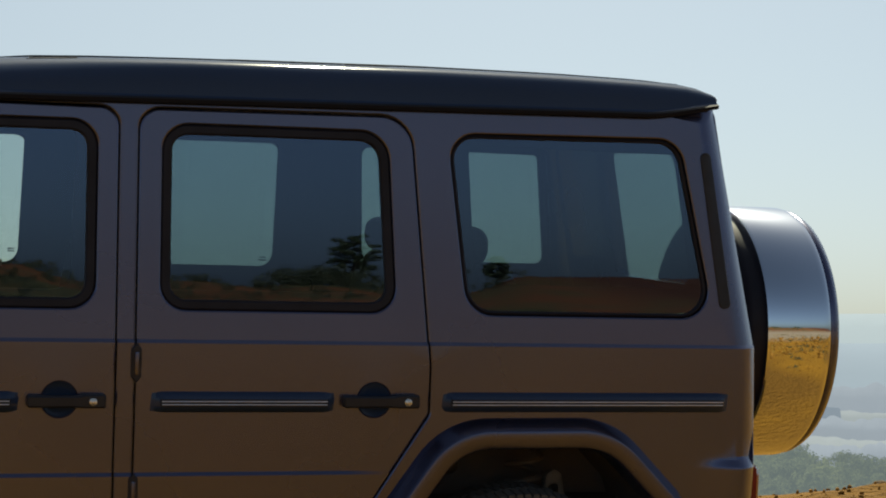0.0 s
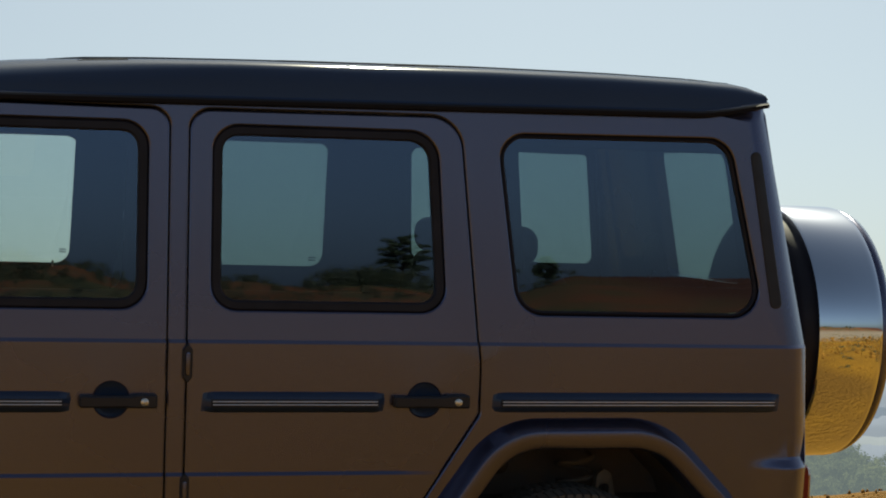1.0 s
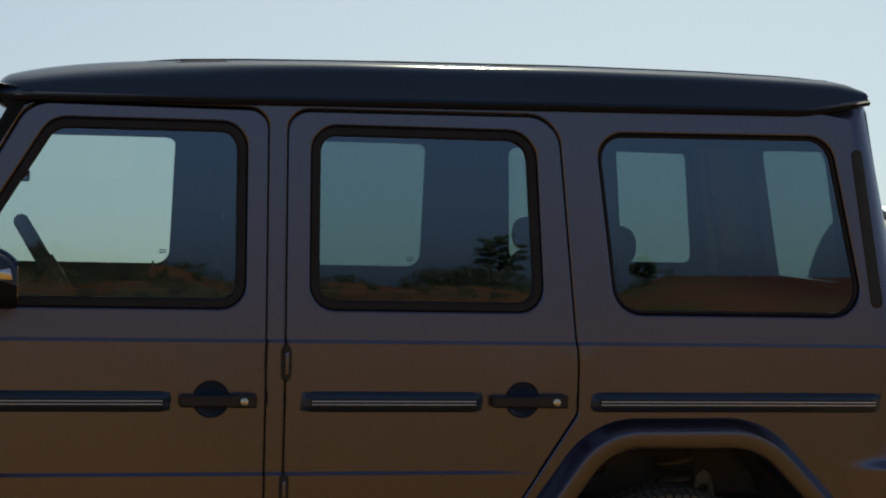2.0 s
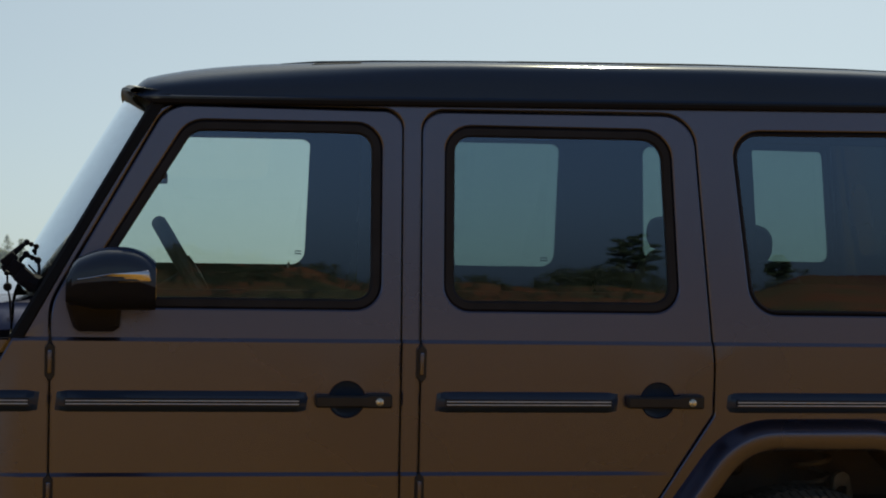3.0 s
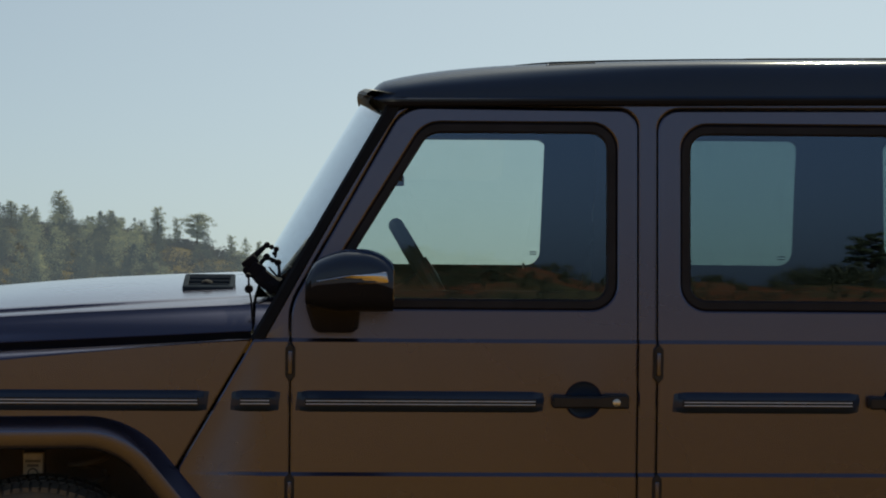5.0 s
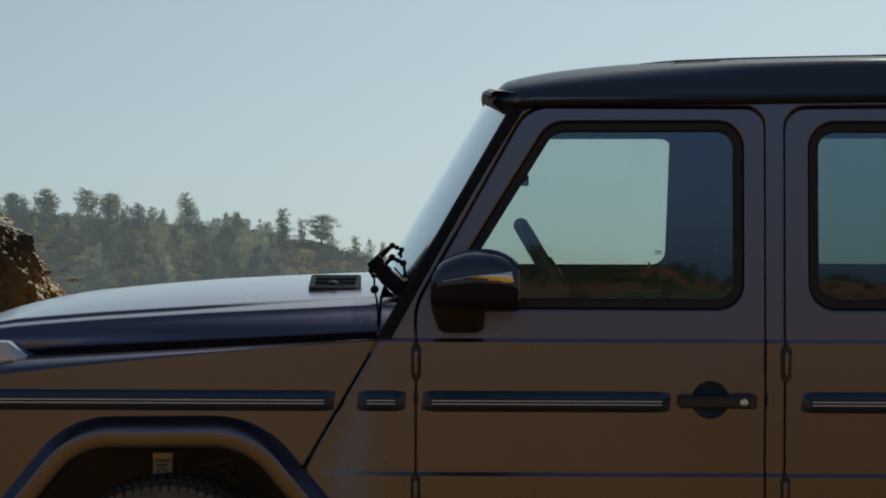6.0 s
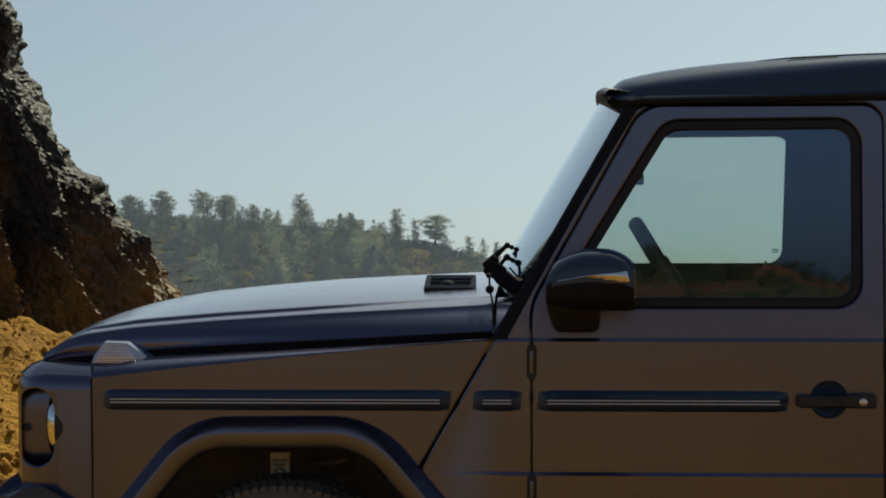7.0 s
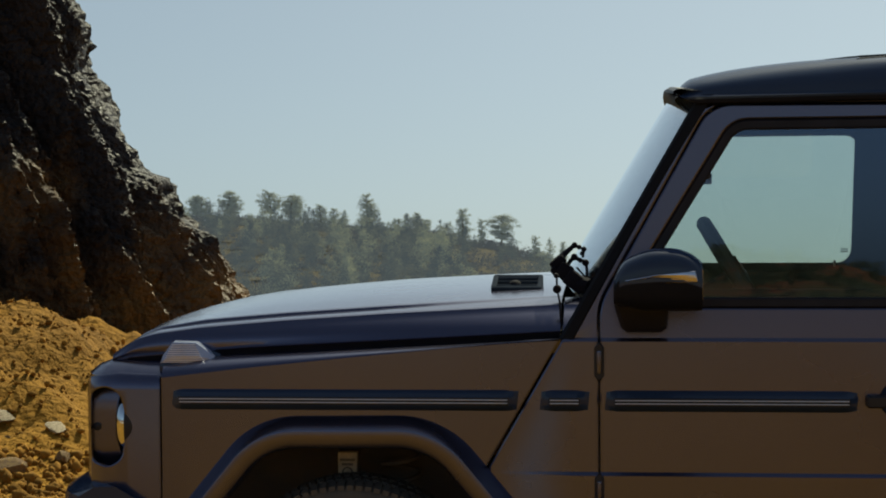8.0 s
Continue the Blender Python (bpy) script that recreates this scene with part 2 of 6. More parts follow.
def part(name, bm, material, parent, label="", sharp=35.0, base=None):
    """Link a bmesh as one mesh object under a thing or a part. base: where the thing stands, in the mesh's own measure."""
    me = finish(bm, name, material, sharp)
    top = parent
    while top.parent:
        top = top.parent
    origin = base if base is not None else Vector(top.get("base", (0, 0, 0)))
    me.transform(Matrix.Translation(-Vector(origin)))
    ob = new(name, me)
    ob.parent = parent
    if label:
        tagged(ob, label)
    return ob


def thing(name, place, label, category, group="", turn=0.0):
    ob = new(name)
    ob.location, ob.rotation_euler = place, (0, 0, turn)
    ob.empty_display_size = 0.2
    ob["base"] = tuple(place)
    return tagged(ob, label, category, group)


def plain(name, bm, material, label, category, kind="", group="", sharp=35.0):
    return tagged(new(name, finish(bm, name, material, sharp)), label, category, group, kind)


def rounded(points, n=7):
    """A closed outline from corners (a, b, radius)."""
    out, k = [], len(points)
    for i, (a, b, r) in enumerate(points):
        p, q, s = Vector(points[i - 1][:2]), Vector((a, b)), Vector(points[(i + 1) % k][:2])
        if r <= 0:
            out.append(q)
            continue
        u, v = (p - q).normalized(), (s - q).normalized()
        half = math.acos(max(-1, min(1, u.dot(v)))) / 2
        reach = min(r / math.tan(half), 0.49 * (p - q).length, 0.49 * (s - q).length)
        r = reach * math.tan(half)
        centre = q + (u + v).normalized() * (r / math.sin(half))
        a0, a1 = (q + u * reach - centre), (q + v * reach - centre)
        t0 = math.atan2(a0.y, a0.x)
        d = (math.atan2(a1.y, a1.x) - t0 + math.pi) % TAU - math.pi
        for j in range(n + 1):
            t = t0 + d * j / n
            out.append(centre + Vector((math.cos(t), math.sin(t))) * r)
    return out


def inset(line, d):
    """A closed outline moved inwards by d."""
    area = sum(line[i - 1].x * line[i].y - line[i].x * line[i - 1].y for i in range(len(line)))
    s, out, k = (1 if area > 0 else -1), [], len(line)
    for i in range(k):
        e0, e1 = (line[i] - line[i - 1]), (line[(i + 1) % k] - line[i])
        if e0.length < 1e-7 or e1.length < 1e-7:
            e0 = e1 = e0 if e0.length > e1.length else e1
        n0, n1 = Vector((-e0.y, e0.x)).normalized() * s, Vector((-e1.y, e1.x)).normalized() * s
        n = (n0 + n1)
        n = n.normalized() / max(0.35, n.normalized().dot(n0)) if n.length > 1e-6 else n0
        out.append(line[i] + n * d)
    return out


def inside(p, line):
    hit = False
    for i in range(len(line)):
        a, b = line[i - 1], line[i]
        if (a.y > p[1]) != (b.y > p[1]) and p[0] < (b.x - a.x) * (p[1] - a.y) / (b.y - a.y) + a.x:
            hit = not hit
    return hit


def sheet(outline, holes, place, thick, levels=(), edge=0.004, roll=0.0025, lines=()):
    """A pressed panel: the outline with its holes cut out, laid on the surface place(a, b, depth), with a rolled edge and real thickness.
    levels: heights b at which the surface bends."""
    pts, edges = [], []
    for line in (outline, *holes):
        s = len(pts)
        pts += line
        edges += [(s + i, s + (i + 1) % len(line)) for i in range(len(line))]
    a0, a1 = min(p.x for p in outline) - 0.01, max(p.x for p in outline) + 0.01
    for b in levels:
        s, k = len(pts), max(1, int((a1 - a0) / 0.12))
        pts += [Vector((a0 + (a1 - a0) * i / k, b)) for i in range(k + 1)]
        edges += [(s + i, s + i + 1) for i in range(k)]
    for row in lines:
        s = len(pts)
        pts += [Vector(p) for p in row]
        edges += [(s + i, s + i + 1) for i in range(len(row) - 1)]
    vs, _, fs, *_ = geometry.delaunay_2d_cdt(pts, edges, [], 0, 1e-5)
    bm = bmesh.new()
    bv = [bm.verts.new((v.x, v.y, 0)) for v in vs]
    for f in fs:
        c = (sum(vs[i].x for i in f) / len(f), sum(vs[i].y for i in f) / len(f))
        if inside(c, outline) and not any(inside(c, h) for h in holes):
            bm.faces.new([bv[i] for i in f])
    for v in list(bm.verts):
        if not v.link_faces:
            bm.verts.remove(v)
    bmesh.ops.recalc_face_normals(bm, faces=bm.faces)
    if edge:
        bmesh.ops.inset_region(bm, faces=list(bm.faces), thickness=edge, use_boundary=True, use_even_offset=True)
    rim = [e for e in bm.edges if e.is_boundary]
    rimv = {v for e in rim for v in e.verts}
    for v in bm.verts:
        v.co = Vector((v.co.x, v.co.y, roll if v in rimv else 0.0))
    low = bmesh.ops.extrude_edge_only(bm, edges=rim)
    for v in [g for g in low["geom"] if isinstance(g, bmesh.types.BMVert)]:
        v.co.z = thick
    for v in bm.verts:
        v.co = Vector(place(v.co.x, v.co.y, v.co.z))
    bmesh.ops.recalc_face_normals(bm, faces=bm.faces)
    return bm


def slab(outline, place, d0, d1, cells=1):
    """A closed slab between the depths d0 and d1 on a surface."""
    bm = bmesh.new()
    tris = geometry.tessellate_polygon([[Vector((p.x, p.y, 0)) for p in outline]])
    rings = [[bm.verts.new(place(p.x, p.y, d)) for p in outline] for d in (d0, d1)]
    for t in tris:
        bm.faces.new([rings[0][i] for i in t])
        bm.faces.new([rings[1][i] for i in reversed(t)]).material_index = 1
    k = len(outline)
    for i in range(k):
        bm.faces.new([rings[0][i], rings[0][(i + 1) % k], rings[1][(i + 1) % k], rings[1][i]])
    bmesh.ops.recalc_face_normals(bm, faces=bm.faces)
    return bm


def loft(rows, closed=False, caps=False):
    """Quads between rows of points."""
    bm = bmesh.new()
    vs = [[bm.verts.new(p) for p in r] for r in rows]
    k = len(rows[0])
    for a, b in zip(vs, vs[1:]):
        for i in range(k if closed else k - 1):
            j = (i + 1) % k
            bm.faces.new([a[i], a[j], b[j], b[i]])
    if caps:
        bm.faces.new(vs[0])
        bm.faces.new(vs[-1])
    bmesh.ops.recalc_face_normals(bm, faces=bm.faces)
    return bm


def block(x0, x1, y0, y1, z0, z1, bevel=0.0, n=2, bm=None):
    bm = bm or bmesh.new()
    made = bmesh.ops.create_cube(bm, size=1.0, matrix=Matrix.Translation(((x0 + x1) / 2, (y0 + y1) / 2, (z0 + z1) / 2)) @ Matrix.Diagonal((x1 - x0, y1 - y0, z1 - z0, 1)))
    if bevel:
        es = list({e for v in made["verts"] for e in v.link_edges})
        bmesh.ops.bevel(bm, geom=es, offset=bevel, segments=n, profile=0.6, affect="EDGES")
    return bm


def lathe(profile, centre, axis, n=48, bm=None, cap=False):
    """Turn a profile of (radius, along) about an axis through centre."""
    bm = bm or bmesh.new()
    q = Vector((0, 0, 1)).rotation_difference(Vector(axis)).to_matrix()
    rings = [[bm.verts.new(Vector(centre) + q @ Vector((r * math.cos(TAU * i / n), r * math.sin(TAU * i / n), a))) for i in range(n)] for r, a in profile]
    fs = []
    for a, b in zip(rings, rings[1:]):
        for i in range(n):
            fs.append(bm.faces.new([a[i], a[(i + 1) % n], b[(i + 1) % n], b[i]]))
    if cap:
        fs.append(bm.faces.new(rings[0]))
        fs.append(bm.faces.new(rings[-1]))
    bmesh.ops.recalc_face_normals(bm, faces=fs)
    return bm


def tube(points, radius, n=8, bm=None):
    """A round bar along points."""
    bm = bm or bmesh.new()
    pts = [Vector(p) for p in points]
    rings = []
    for i, p in enumerate(pts):
        d = (pts[min(i + 1, len(pts) - 1)] - pts[max(i - 1, 0)]).normalized()
        u = d.orthogonal().normalized()
        w = d.cross(u)
        r = radius[i] if isinstance(radius, (list, tuple)) else radius
        rings.append([bm.verts.new(p + (u * math.cos(TAU * j / n) + w * math.sin(TAU * j / n)) * r) for j in range(n)])
    fs = []
    for a, b in zip(rings, rings[1:]):
        best = min(range(n), key=lambda s: (a[0].co - b[s].co).length)
        for j in range(n):
            fs.append(bm.faces.new([a[j], a[(j + 1) % n], b[(j + 1 + best) % n], b[(j + best) % n]]))
    fs += [bm.faces.new(rings[0]), bm.faces.new(rings[-1])]
    bmesh.ops.recalc_face_normals(bm, faces=fs)
    return bm


def lerp(x, table):
    """A value read off a table of (x, value), straight between its rows."""
    if x <= table[0][0]:
        return table[0][1]
    for (a, u), (b, v) in zip(table, table[1:]):
        if x <= b:
            return u + (v - u) * (x - a) / (b - a)
    return table[-1][1]


def smooth(a, b, x):
    t = max(0.0, min(1.0, (x - a) / (b - a)))
    return t * t * (3 - 2 * t)

# ---------------------------------------------------------------- land
SLOPE = math.tan(radians(6.25))      # the bank on which the vehicle stands falls towards the camera


def ledge(x):
    return lerp(x, [(-8, 12.5), (-1.5, 11.0), (0.5, 8.0), (3.5, 5.0), (6, 4.35), (9, 4.3), (30, 7)])


RIDGE = [(-400, 34), (-120, 31), (-70, 29), (-52, 27.5), (-38, 26.5), (-24, 24), (-12, 20.5), (5, 15), (60, -4), (140, -12)]


# how steeply the skyline of the rise stands over the vehicle, by bearing, both in degrees
RISE = [(-40, 1.2), (0, 1.45), (4.5, 1.36), (5.8, 1.24), (6.7, 0.94), (7.4, 0.76), (9.0, 0.86), (10.5, 0.92), (11.3, 0.80), (12.1, 0.62), (13.0, 0.82), (14.8, 0.84), (16.5, 0.66), (18.2, 0.42), (18.8, 0.80), (19.6, 1.28), (22, 1.26), (24.8, 1.31), (30, 1.1), (60, 0.4)]


def height(x, y):
    e = ledge(x)
    yn = min(y, e)
    z = SLOPE * (max(yn, -7.0) - 0.88)
    if y < -7:
        z += lerp(-y, [(7, 0), (14, -0.25), (40, -0.1), (90, 0.5), (4000, 0)])
        d = -y
        up = lerp(math.degrees(math.atan2(x - 0.84, d + 5.7)), RISE)
        crest = 1.26 + min(d, 150.0) * math.tan(radians(up)) - 0.012 * max(0.0, d - 150)
        crest += (0.30 * noise.noise((x * 0.10, y * 0.10, 3.1)) + 0.16 * noise.noise((x * 0.37, y * 0.37, 8.1))) * smooth(50, 120, d) * (1 - smooth(125, 150, d) * 0.6)
        z += (crest - z) * smooth(50, 138, d)
    z -= 0.03
    if x > 5 and 2 < y < 8:
        z += 0.085 * smooth(5.6, 6.6, x) * math.exp(-((y - 4.25) / 0.6) ** 2) * (1 + 0.6 * noise.noise((x * 2.3, 0.0, 1.0)))
    # rubble heap at the foot of the crag
    z += 0.36 * math.exp(-(((x + 4.9) / 0.95) ** 2 + ((y - 8.8) / 1.5) ** 2))
    bank = lerp(x, [(-9, 1.1), (-3.4, 0.89), (-3.0, 0.77), (-2.75, 0.655), (-2.5, 0.575), (-2.05, 0.42), (-1.6, 0.17), (-1.0, 0.0), (0, 0)]) * smooth(4.2, 6.3, y) * (1 - 0.45 * smooth(6.4, 7.8, y)) * (1 - smooth(8.5, 11, y))
    if bank > 0:
        lump = noise.fractal((x * 1.6, y * 1.6, 4.0), 0.7, 2.1, 6)
        z += bank * (1 + 0.10 * lump) + min(1.0, bank * 3) * (0.10 * lump + 0.07 * (0.35 - abs(noise.noise((x * 3.1 + y, y * 3.1, 9.0)))) + 0.055 * (0.3 - abs(noise.noise((x * 6.3, y * 6.3, 5.0)))) + 0.035 * noise.noise((x * 11, y * 11, 2.0)))
    if y > e:
        d = y - e
        right = lerp(d, [(0, 0), (1.2, -0.35), (5, -3.2), (14, -7.5), (40, -9), (150, -11), (700, -32), (1400, -30), (4000, -40)])
        left = lerp(d, [(0, 0), (2, -0.8), (10, -5), (40, -8), (110, -5), (190, 8), (290, 0.8 * lerp(x, RIDGE)), (340, lerp(x, RIDGE)), (420, lerp(x, RIDGE) - 12), (900, -20), (4000, -40)])
        w = smooth(0.10, 0.34, x / max(d, 15.0))
        z += left * (1 - w) + right * w
    if y < -1.0 and y > -60:
        z += 0.48 * smooth(3.0, 6.0, x) * smooth(-1.5, -5.0, y) * (0.35 - abs(noise.noise((x * 0.33 + 0.2 * y, y * 0.5, 31.0))) + 0.4 * noise.fractal((x * 0.9, y * 1.4, 17.0), 0.7, 2.2, 4))
        z += smooth(-1.2, -4.0, y) * (0.06 * noise.fractal((x * 0.7, y * 0.7, 12.0), 0.8, 2.1, 4) + 0.10 * noise.noise((x * 0.25, y * 0.25, 21.0)))
    near = math.exp(-((x / 14) ** 2 + ((y - 2) / 14) ** 2))
    z += 0.035 * noise.fractal((x * 1.1, y * 1.1, 0), 0.9, 2.1, 4) * (0.35 + 0.65 * smooth(1.9, 4.5, abs(y - 0.9)))
    z += (1 - near) * 0.25 * noise.fractal((x * 0.11, y * 0.11, 7), 0.9, 2.0, 3) * smooth(8, 40, math.hypot(x, y))
    return z


def spread(lo, hi, step, far, grow):
    left, right, d, v = [], [], step, lo
    while v > -far:
        d *= grow
        v -= d
        left.append(v)
    d, v = step, hi
    while v < far:
        d *= grow
        v += d
        right.append(v)
    k = int((hi - lo) / step)
    return left[::-1] + [lo + (hi - lo) * i / k for i in range(k + 1)] + right


xs, ys = spread(-4.5, 11.5, 0.07, 4500, 1.05), spread(-9.0, 9.5, 0.08, 4500, 1.06)
ground_me = bpy.data.meshes.new("ground")
W = len(xs)
ground_me.from_pydata([(x, y, height(x, y)) for y in ys for x in xs], [],
                      [(j * W + i, j * W + i + 1, (j + 1) * W + i + 1, (j + 1) * W + i) for j in range(len(ys) - 1) for i in range(W - 1)])
ground_me.materials.append(OCHRE)
for p in ground_me.polygons:
    p.use_smooth = True
tagged(new("ground", ground_me), "dry ochre earth bank falling away into a valley", "ground", kind="structure")


# far ridges, a plain backdrop; their haze is put into colour and glow
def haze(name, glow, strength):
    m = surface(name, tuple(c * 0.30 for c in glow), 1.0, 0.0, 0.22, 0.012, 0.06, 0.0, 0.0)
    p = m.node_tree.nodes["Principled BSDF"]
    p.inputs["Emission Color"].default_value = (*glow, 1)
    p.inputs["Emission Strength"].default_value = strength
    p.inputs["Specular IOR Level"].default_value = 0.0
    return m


def crowns(a, seed, dist):
    """Outline of a hedge of round tree crowns with gaps, along the bearing a."""
    s = a * dist / 4.6
    k = math.floor(s)
    best = 0.0
    for c in (k - 1, k, k + 1):
        u = noise.cell(Vector((c + 0.5, seed, 0.5))) * 0.5 + 0.5
        w = noise.cell(Vector((c + 0.5, seed + 9, 1.5))) * 0.5 + 0.5
        if noise.noise((c * 0.13, seed, 3.0)) < -0.03:
            continue
        d = abs(s - c - 0.25 - 0.5 * w) / (0.45 + 0.45 * u)
        if d < 1:
            best = max(best, (0.45 + 0.75 * u) * math.sqrt(1 - d * d))
    return best * (1 + 0.15 * noise.noise((s * 3.1, seed, 7.0)))


def ridge(name, dist, top, seed, material, a0=-35, a1=75, rough=0.12, n=160, base=0.0, clumps=0.0):
    rows = []
    for k, (f, back) in enumerate(((-0.6, -0.10), (0.35, -0.05), (0.8, -0.015), (1.0, 0.0), (0.7, 0.03))):
        row = []
        for i in range(n + 1):
            a = radians(a0 + (a1 - a0) * i / n)
            h = top * (1 + rough * noise.fractal((i * 0.035, seed, k * 0.3), 0.8, 2.0, 4)) + (clumps * crowns(a, seed, dist) if k == 3 else 0.0)
            r = dist * (1 + back)
            row.append((r * math.sin(a), r * math.cos(a), base + h * f if f > 0 else -60))
        rows.append(row)
    bm = loft(rows)
    return plain(name, bm, material, "pale blue hazy hills across the valley", "hill", "structure", sharp=180)


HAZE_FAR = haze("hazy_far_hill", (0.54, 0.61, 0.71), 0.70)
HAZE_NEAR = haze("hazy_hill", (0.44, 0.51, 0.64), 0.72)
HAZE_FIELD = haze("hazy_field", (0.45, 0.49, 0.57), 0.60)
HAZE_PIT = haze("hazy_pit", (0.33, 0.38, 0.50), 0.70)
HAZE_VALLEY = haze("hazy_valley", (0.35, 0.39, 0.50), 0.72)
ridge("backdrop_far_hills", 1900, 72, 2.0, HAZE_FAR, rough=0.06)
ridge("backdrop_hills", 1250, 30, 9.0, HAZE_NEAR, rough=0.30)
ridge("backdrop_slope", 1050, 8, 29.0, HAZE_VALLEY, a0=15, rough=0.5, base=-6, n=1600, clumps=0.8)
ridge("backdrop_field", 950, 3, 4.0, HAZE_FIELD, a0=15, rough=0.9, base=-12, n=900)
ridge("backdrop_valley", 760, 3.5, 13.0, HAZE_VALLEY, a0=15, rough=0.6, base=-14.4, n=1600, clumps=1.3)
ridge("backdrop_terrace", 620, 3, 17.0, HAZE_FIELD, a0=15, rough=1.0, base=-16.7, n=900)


def spoil_heap(bearing, dist, w, h, z, lean):
    """A flat-topped heap of the workings across the valley."""
    a = radians(bearing)
    c, along, away = Vector((dist * math.sin(a), dist * math.cos(a), z)), Vector((math.cos(a), -math.sin(a), 0)), Vector((math.sin(a), math.cos(a), 0))
    line = rounded([(-0.5 * w - lean, 0, 0.0), (-0.5 * w, h * 0.9, 0.8), (-0.2 * w, h, 1.0), (0.46 * w, h * 0.96, 1.0), (0.5 * w + lean * 0.4, 0, 0.0)], 4)
    rows = [[c + along * p.x + Vector((0, 0, p.y)) + away * d for p in line] for d in (0.0, 9.0)]
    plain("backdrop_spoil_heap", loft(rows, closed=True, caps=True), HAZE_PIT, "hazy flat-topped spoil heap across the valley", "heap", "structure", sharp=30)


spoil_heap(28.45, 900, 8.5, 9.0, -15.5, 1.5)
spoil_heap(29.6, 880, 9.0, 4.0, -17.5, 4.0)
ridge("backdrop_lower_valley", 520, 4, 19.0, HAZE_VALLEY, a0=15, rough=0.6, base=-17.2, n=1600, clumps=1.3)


# the crag beside the track
def crag():
    edge = [(-0.5, -1.6), (0.9, -1.93), (1.5, -2.22), (2.1, -2.60), (2.7, -3.26), (3.5, -3.70), (3.85, -3.76), (4.6, -4.13), (5.4, -4.7), (5.9, -5.8), (6.1, -6.6)]
    rows, n, m = [], 460, 330
    for j in range(m + 1):
        z = -0.4 + 6.4 * j / m
        right = lerp(z, edge)
        cx = -6.9
        rx = right - cx
        ry = 1.9 * (0.35 + 0.65 * min(1.0, rx / 4.6)) * (1.15 - 0.06 * z)
        row = []
        for i in range(n):
            a = math.pi + (math.pi * i / 380 if i < 380 else math.pi + math.pi * (i - 380) / 80)
            c, s = math.cos(a), math.sin(a)
            p = Vector((cx + rx * c, 10.4 + ry * s, z))
            q = Vector((p.x * 1.3 + z * 0.62, p.y, z * 0.16))
            d = 0.60 * (0.30 - abs(noise.noise(q * 1.5 + Vector((3.3, 0, 0))))) + 0.20 * noise.fractal(q * 1.7, 0.7, 2.2, 4) + 0.26 * (0.5 - abs(noise.noise(q * 3.9)))
            f = Vector((p.x * 9 + z * 4.3, p.y * 9, z * 1.5))
            d += 0.14 * (0.4 - abs(noise.noise(f))) + 0.07 * (0.4 - abs(noise.noise(f * 2.1)))
            d += 0.050 * noise.fractal(Vector((p.x * 16 + z * 8, p.y * 16, z * 13)), 0.5, 2.3, 4) - 0.20
            d *= 0.55 + 0.45 * min(1, abs(s) * 1.6)
            row.append(p + Vector((c, s * 1.2, 0.15)).normalized() * d)
        rows.append(row)
    bm = loft(rows, closed=True, caps=True)
    return plain("rock_outcrop", bm, ROCK, "tall jagged dark brown rock outcrop rising from ochre rubble", "rock", sharp=28)


crag()

# ---------------------------------------------------------------- the vehicle, in its own measure: x from the front axle to the rear, near side at y = 0
WIDE = 1.76
car = thing("off_road_vehicle", (1.44, 0.88, 0.0), "dark satin grey boxy off-road vehicle parked on an ochre bank", "car")
car.rotation_euler = (radians(6.25), 0, 0)
REAR = [(0.40, 3.620), (0.90, 3.634), (1.17, 3.626), (1.866, 3.497), (1.95, 3.481)]


def side(x, z):
    """Depth of the body's skin: upright below the waist, leaning in above it, with pressed ledges and a rounded rear corner."""
    if z >= 1.170:
        y = 0.012 + (z - 1.165) * 0.091
    elif z >= 1.160:
        y = 0.002 + 0.0104 * (z - 1.160) / 0.010
    else:
        y = 0.002 - 0.002 * smooth(1.16, 1.12, z)
        k = smooth(0.45, 0.62, x) * (1 - smooth(2.28, 2.42, x))
        y -= 0.008 * k * (1 - smooth(0.790, 0.800, z))
        y += 0.05 * max(0.0, 0.62 - z) ** 1.5
        y -= 0.020 * smooth(3.40, 3.60, x) * (1 - smooth(0.795, 0.832, z))
    d = lerp(z, REAR) - x
    if d < 0.090:
        y += 0.058 * ((0.090 - d) / 0.090) ** 2
    return y


def near(x, z, d):
    return (x, side(x, z) + d, z)


def far(x, z, d):
    return (x, WIDE - side(x, z) - d, z)


BENDS = (1.170, 1.160, 0.800, 0.795, 0.790)
GAP = 0.0028


CORNER = [[(lerp(z, REAR) - d, z) for z in (0.44, 0.9, 1.165, 1.17, 1.5, 1.84)] for d in (0.090, 0.074, 0.060, 0.048, 0.037, 0.027, 0.017, 0.008)]
CORNER += [[(x, 0.44), (x, 0.85)] for x in (3.38, 3.42, 3.46, 3.50)] + [[(3.36, z), (3.62, z)] for z in (0.832, 0.822, 0.813, 0.804)]


front_door = rounded([(0.699, 0.50, 0.03), (0.699, 1.262, 0.16), (1.005, 1.812, 0.10), (1.663, 1.811, 0.055), (1.663, 0.50, 0.03)])
rear_door = rounded([(1.7175, 0.50, 0.03), (1.7175, 1.811, 0.060), (2.505, 1.820, 0.10), (2.571, 1.10, 0.5), (2.571, 0.962, 0.035), (2.28, 0.515, 0.03)])
front_win = rounded([(0.741, 1.250, 0.05), (1.062, 1.770, 0.085), (1.606, 1.773, 0.075), (1.606, 1.250, 0.075)])
rear_win = rounded([(1.782, 1.250, 0.075), (1.782, 1.771, 0.075), (2.439, 1.774, 0.09), (2.470, 1.250, 0.075)])
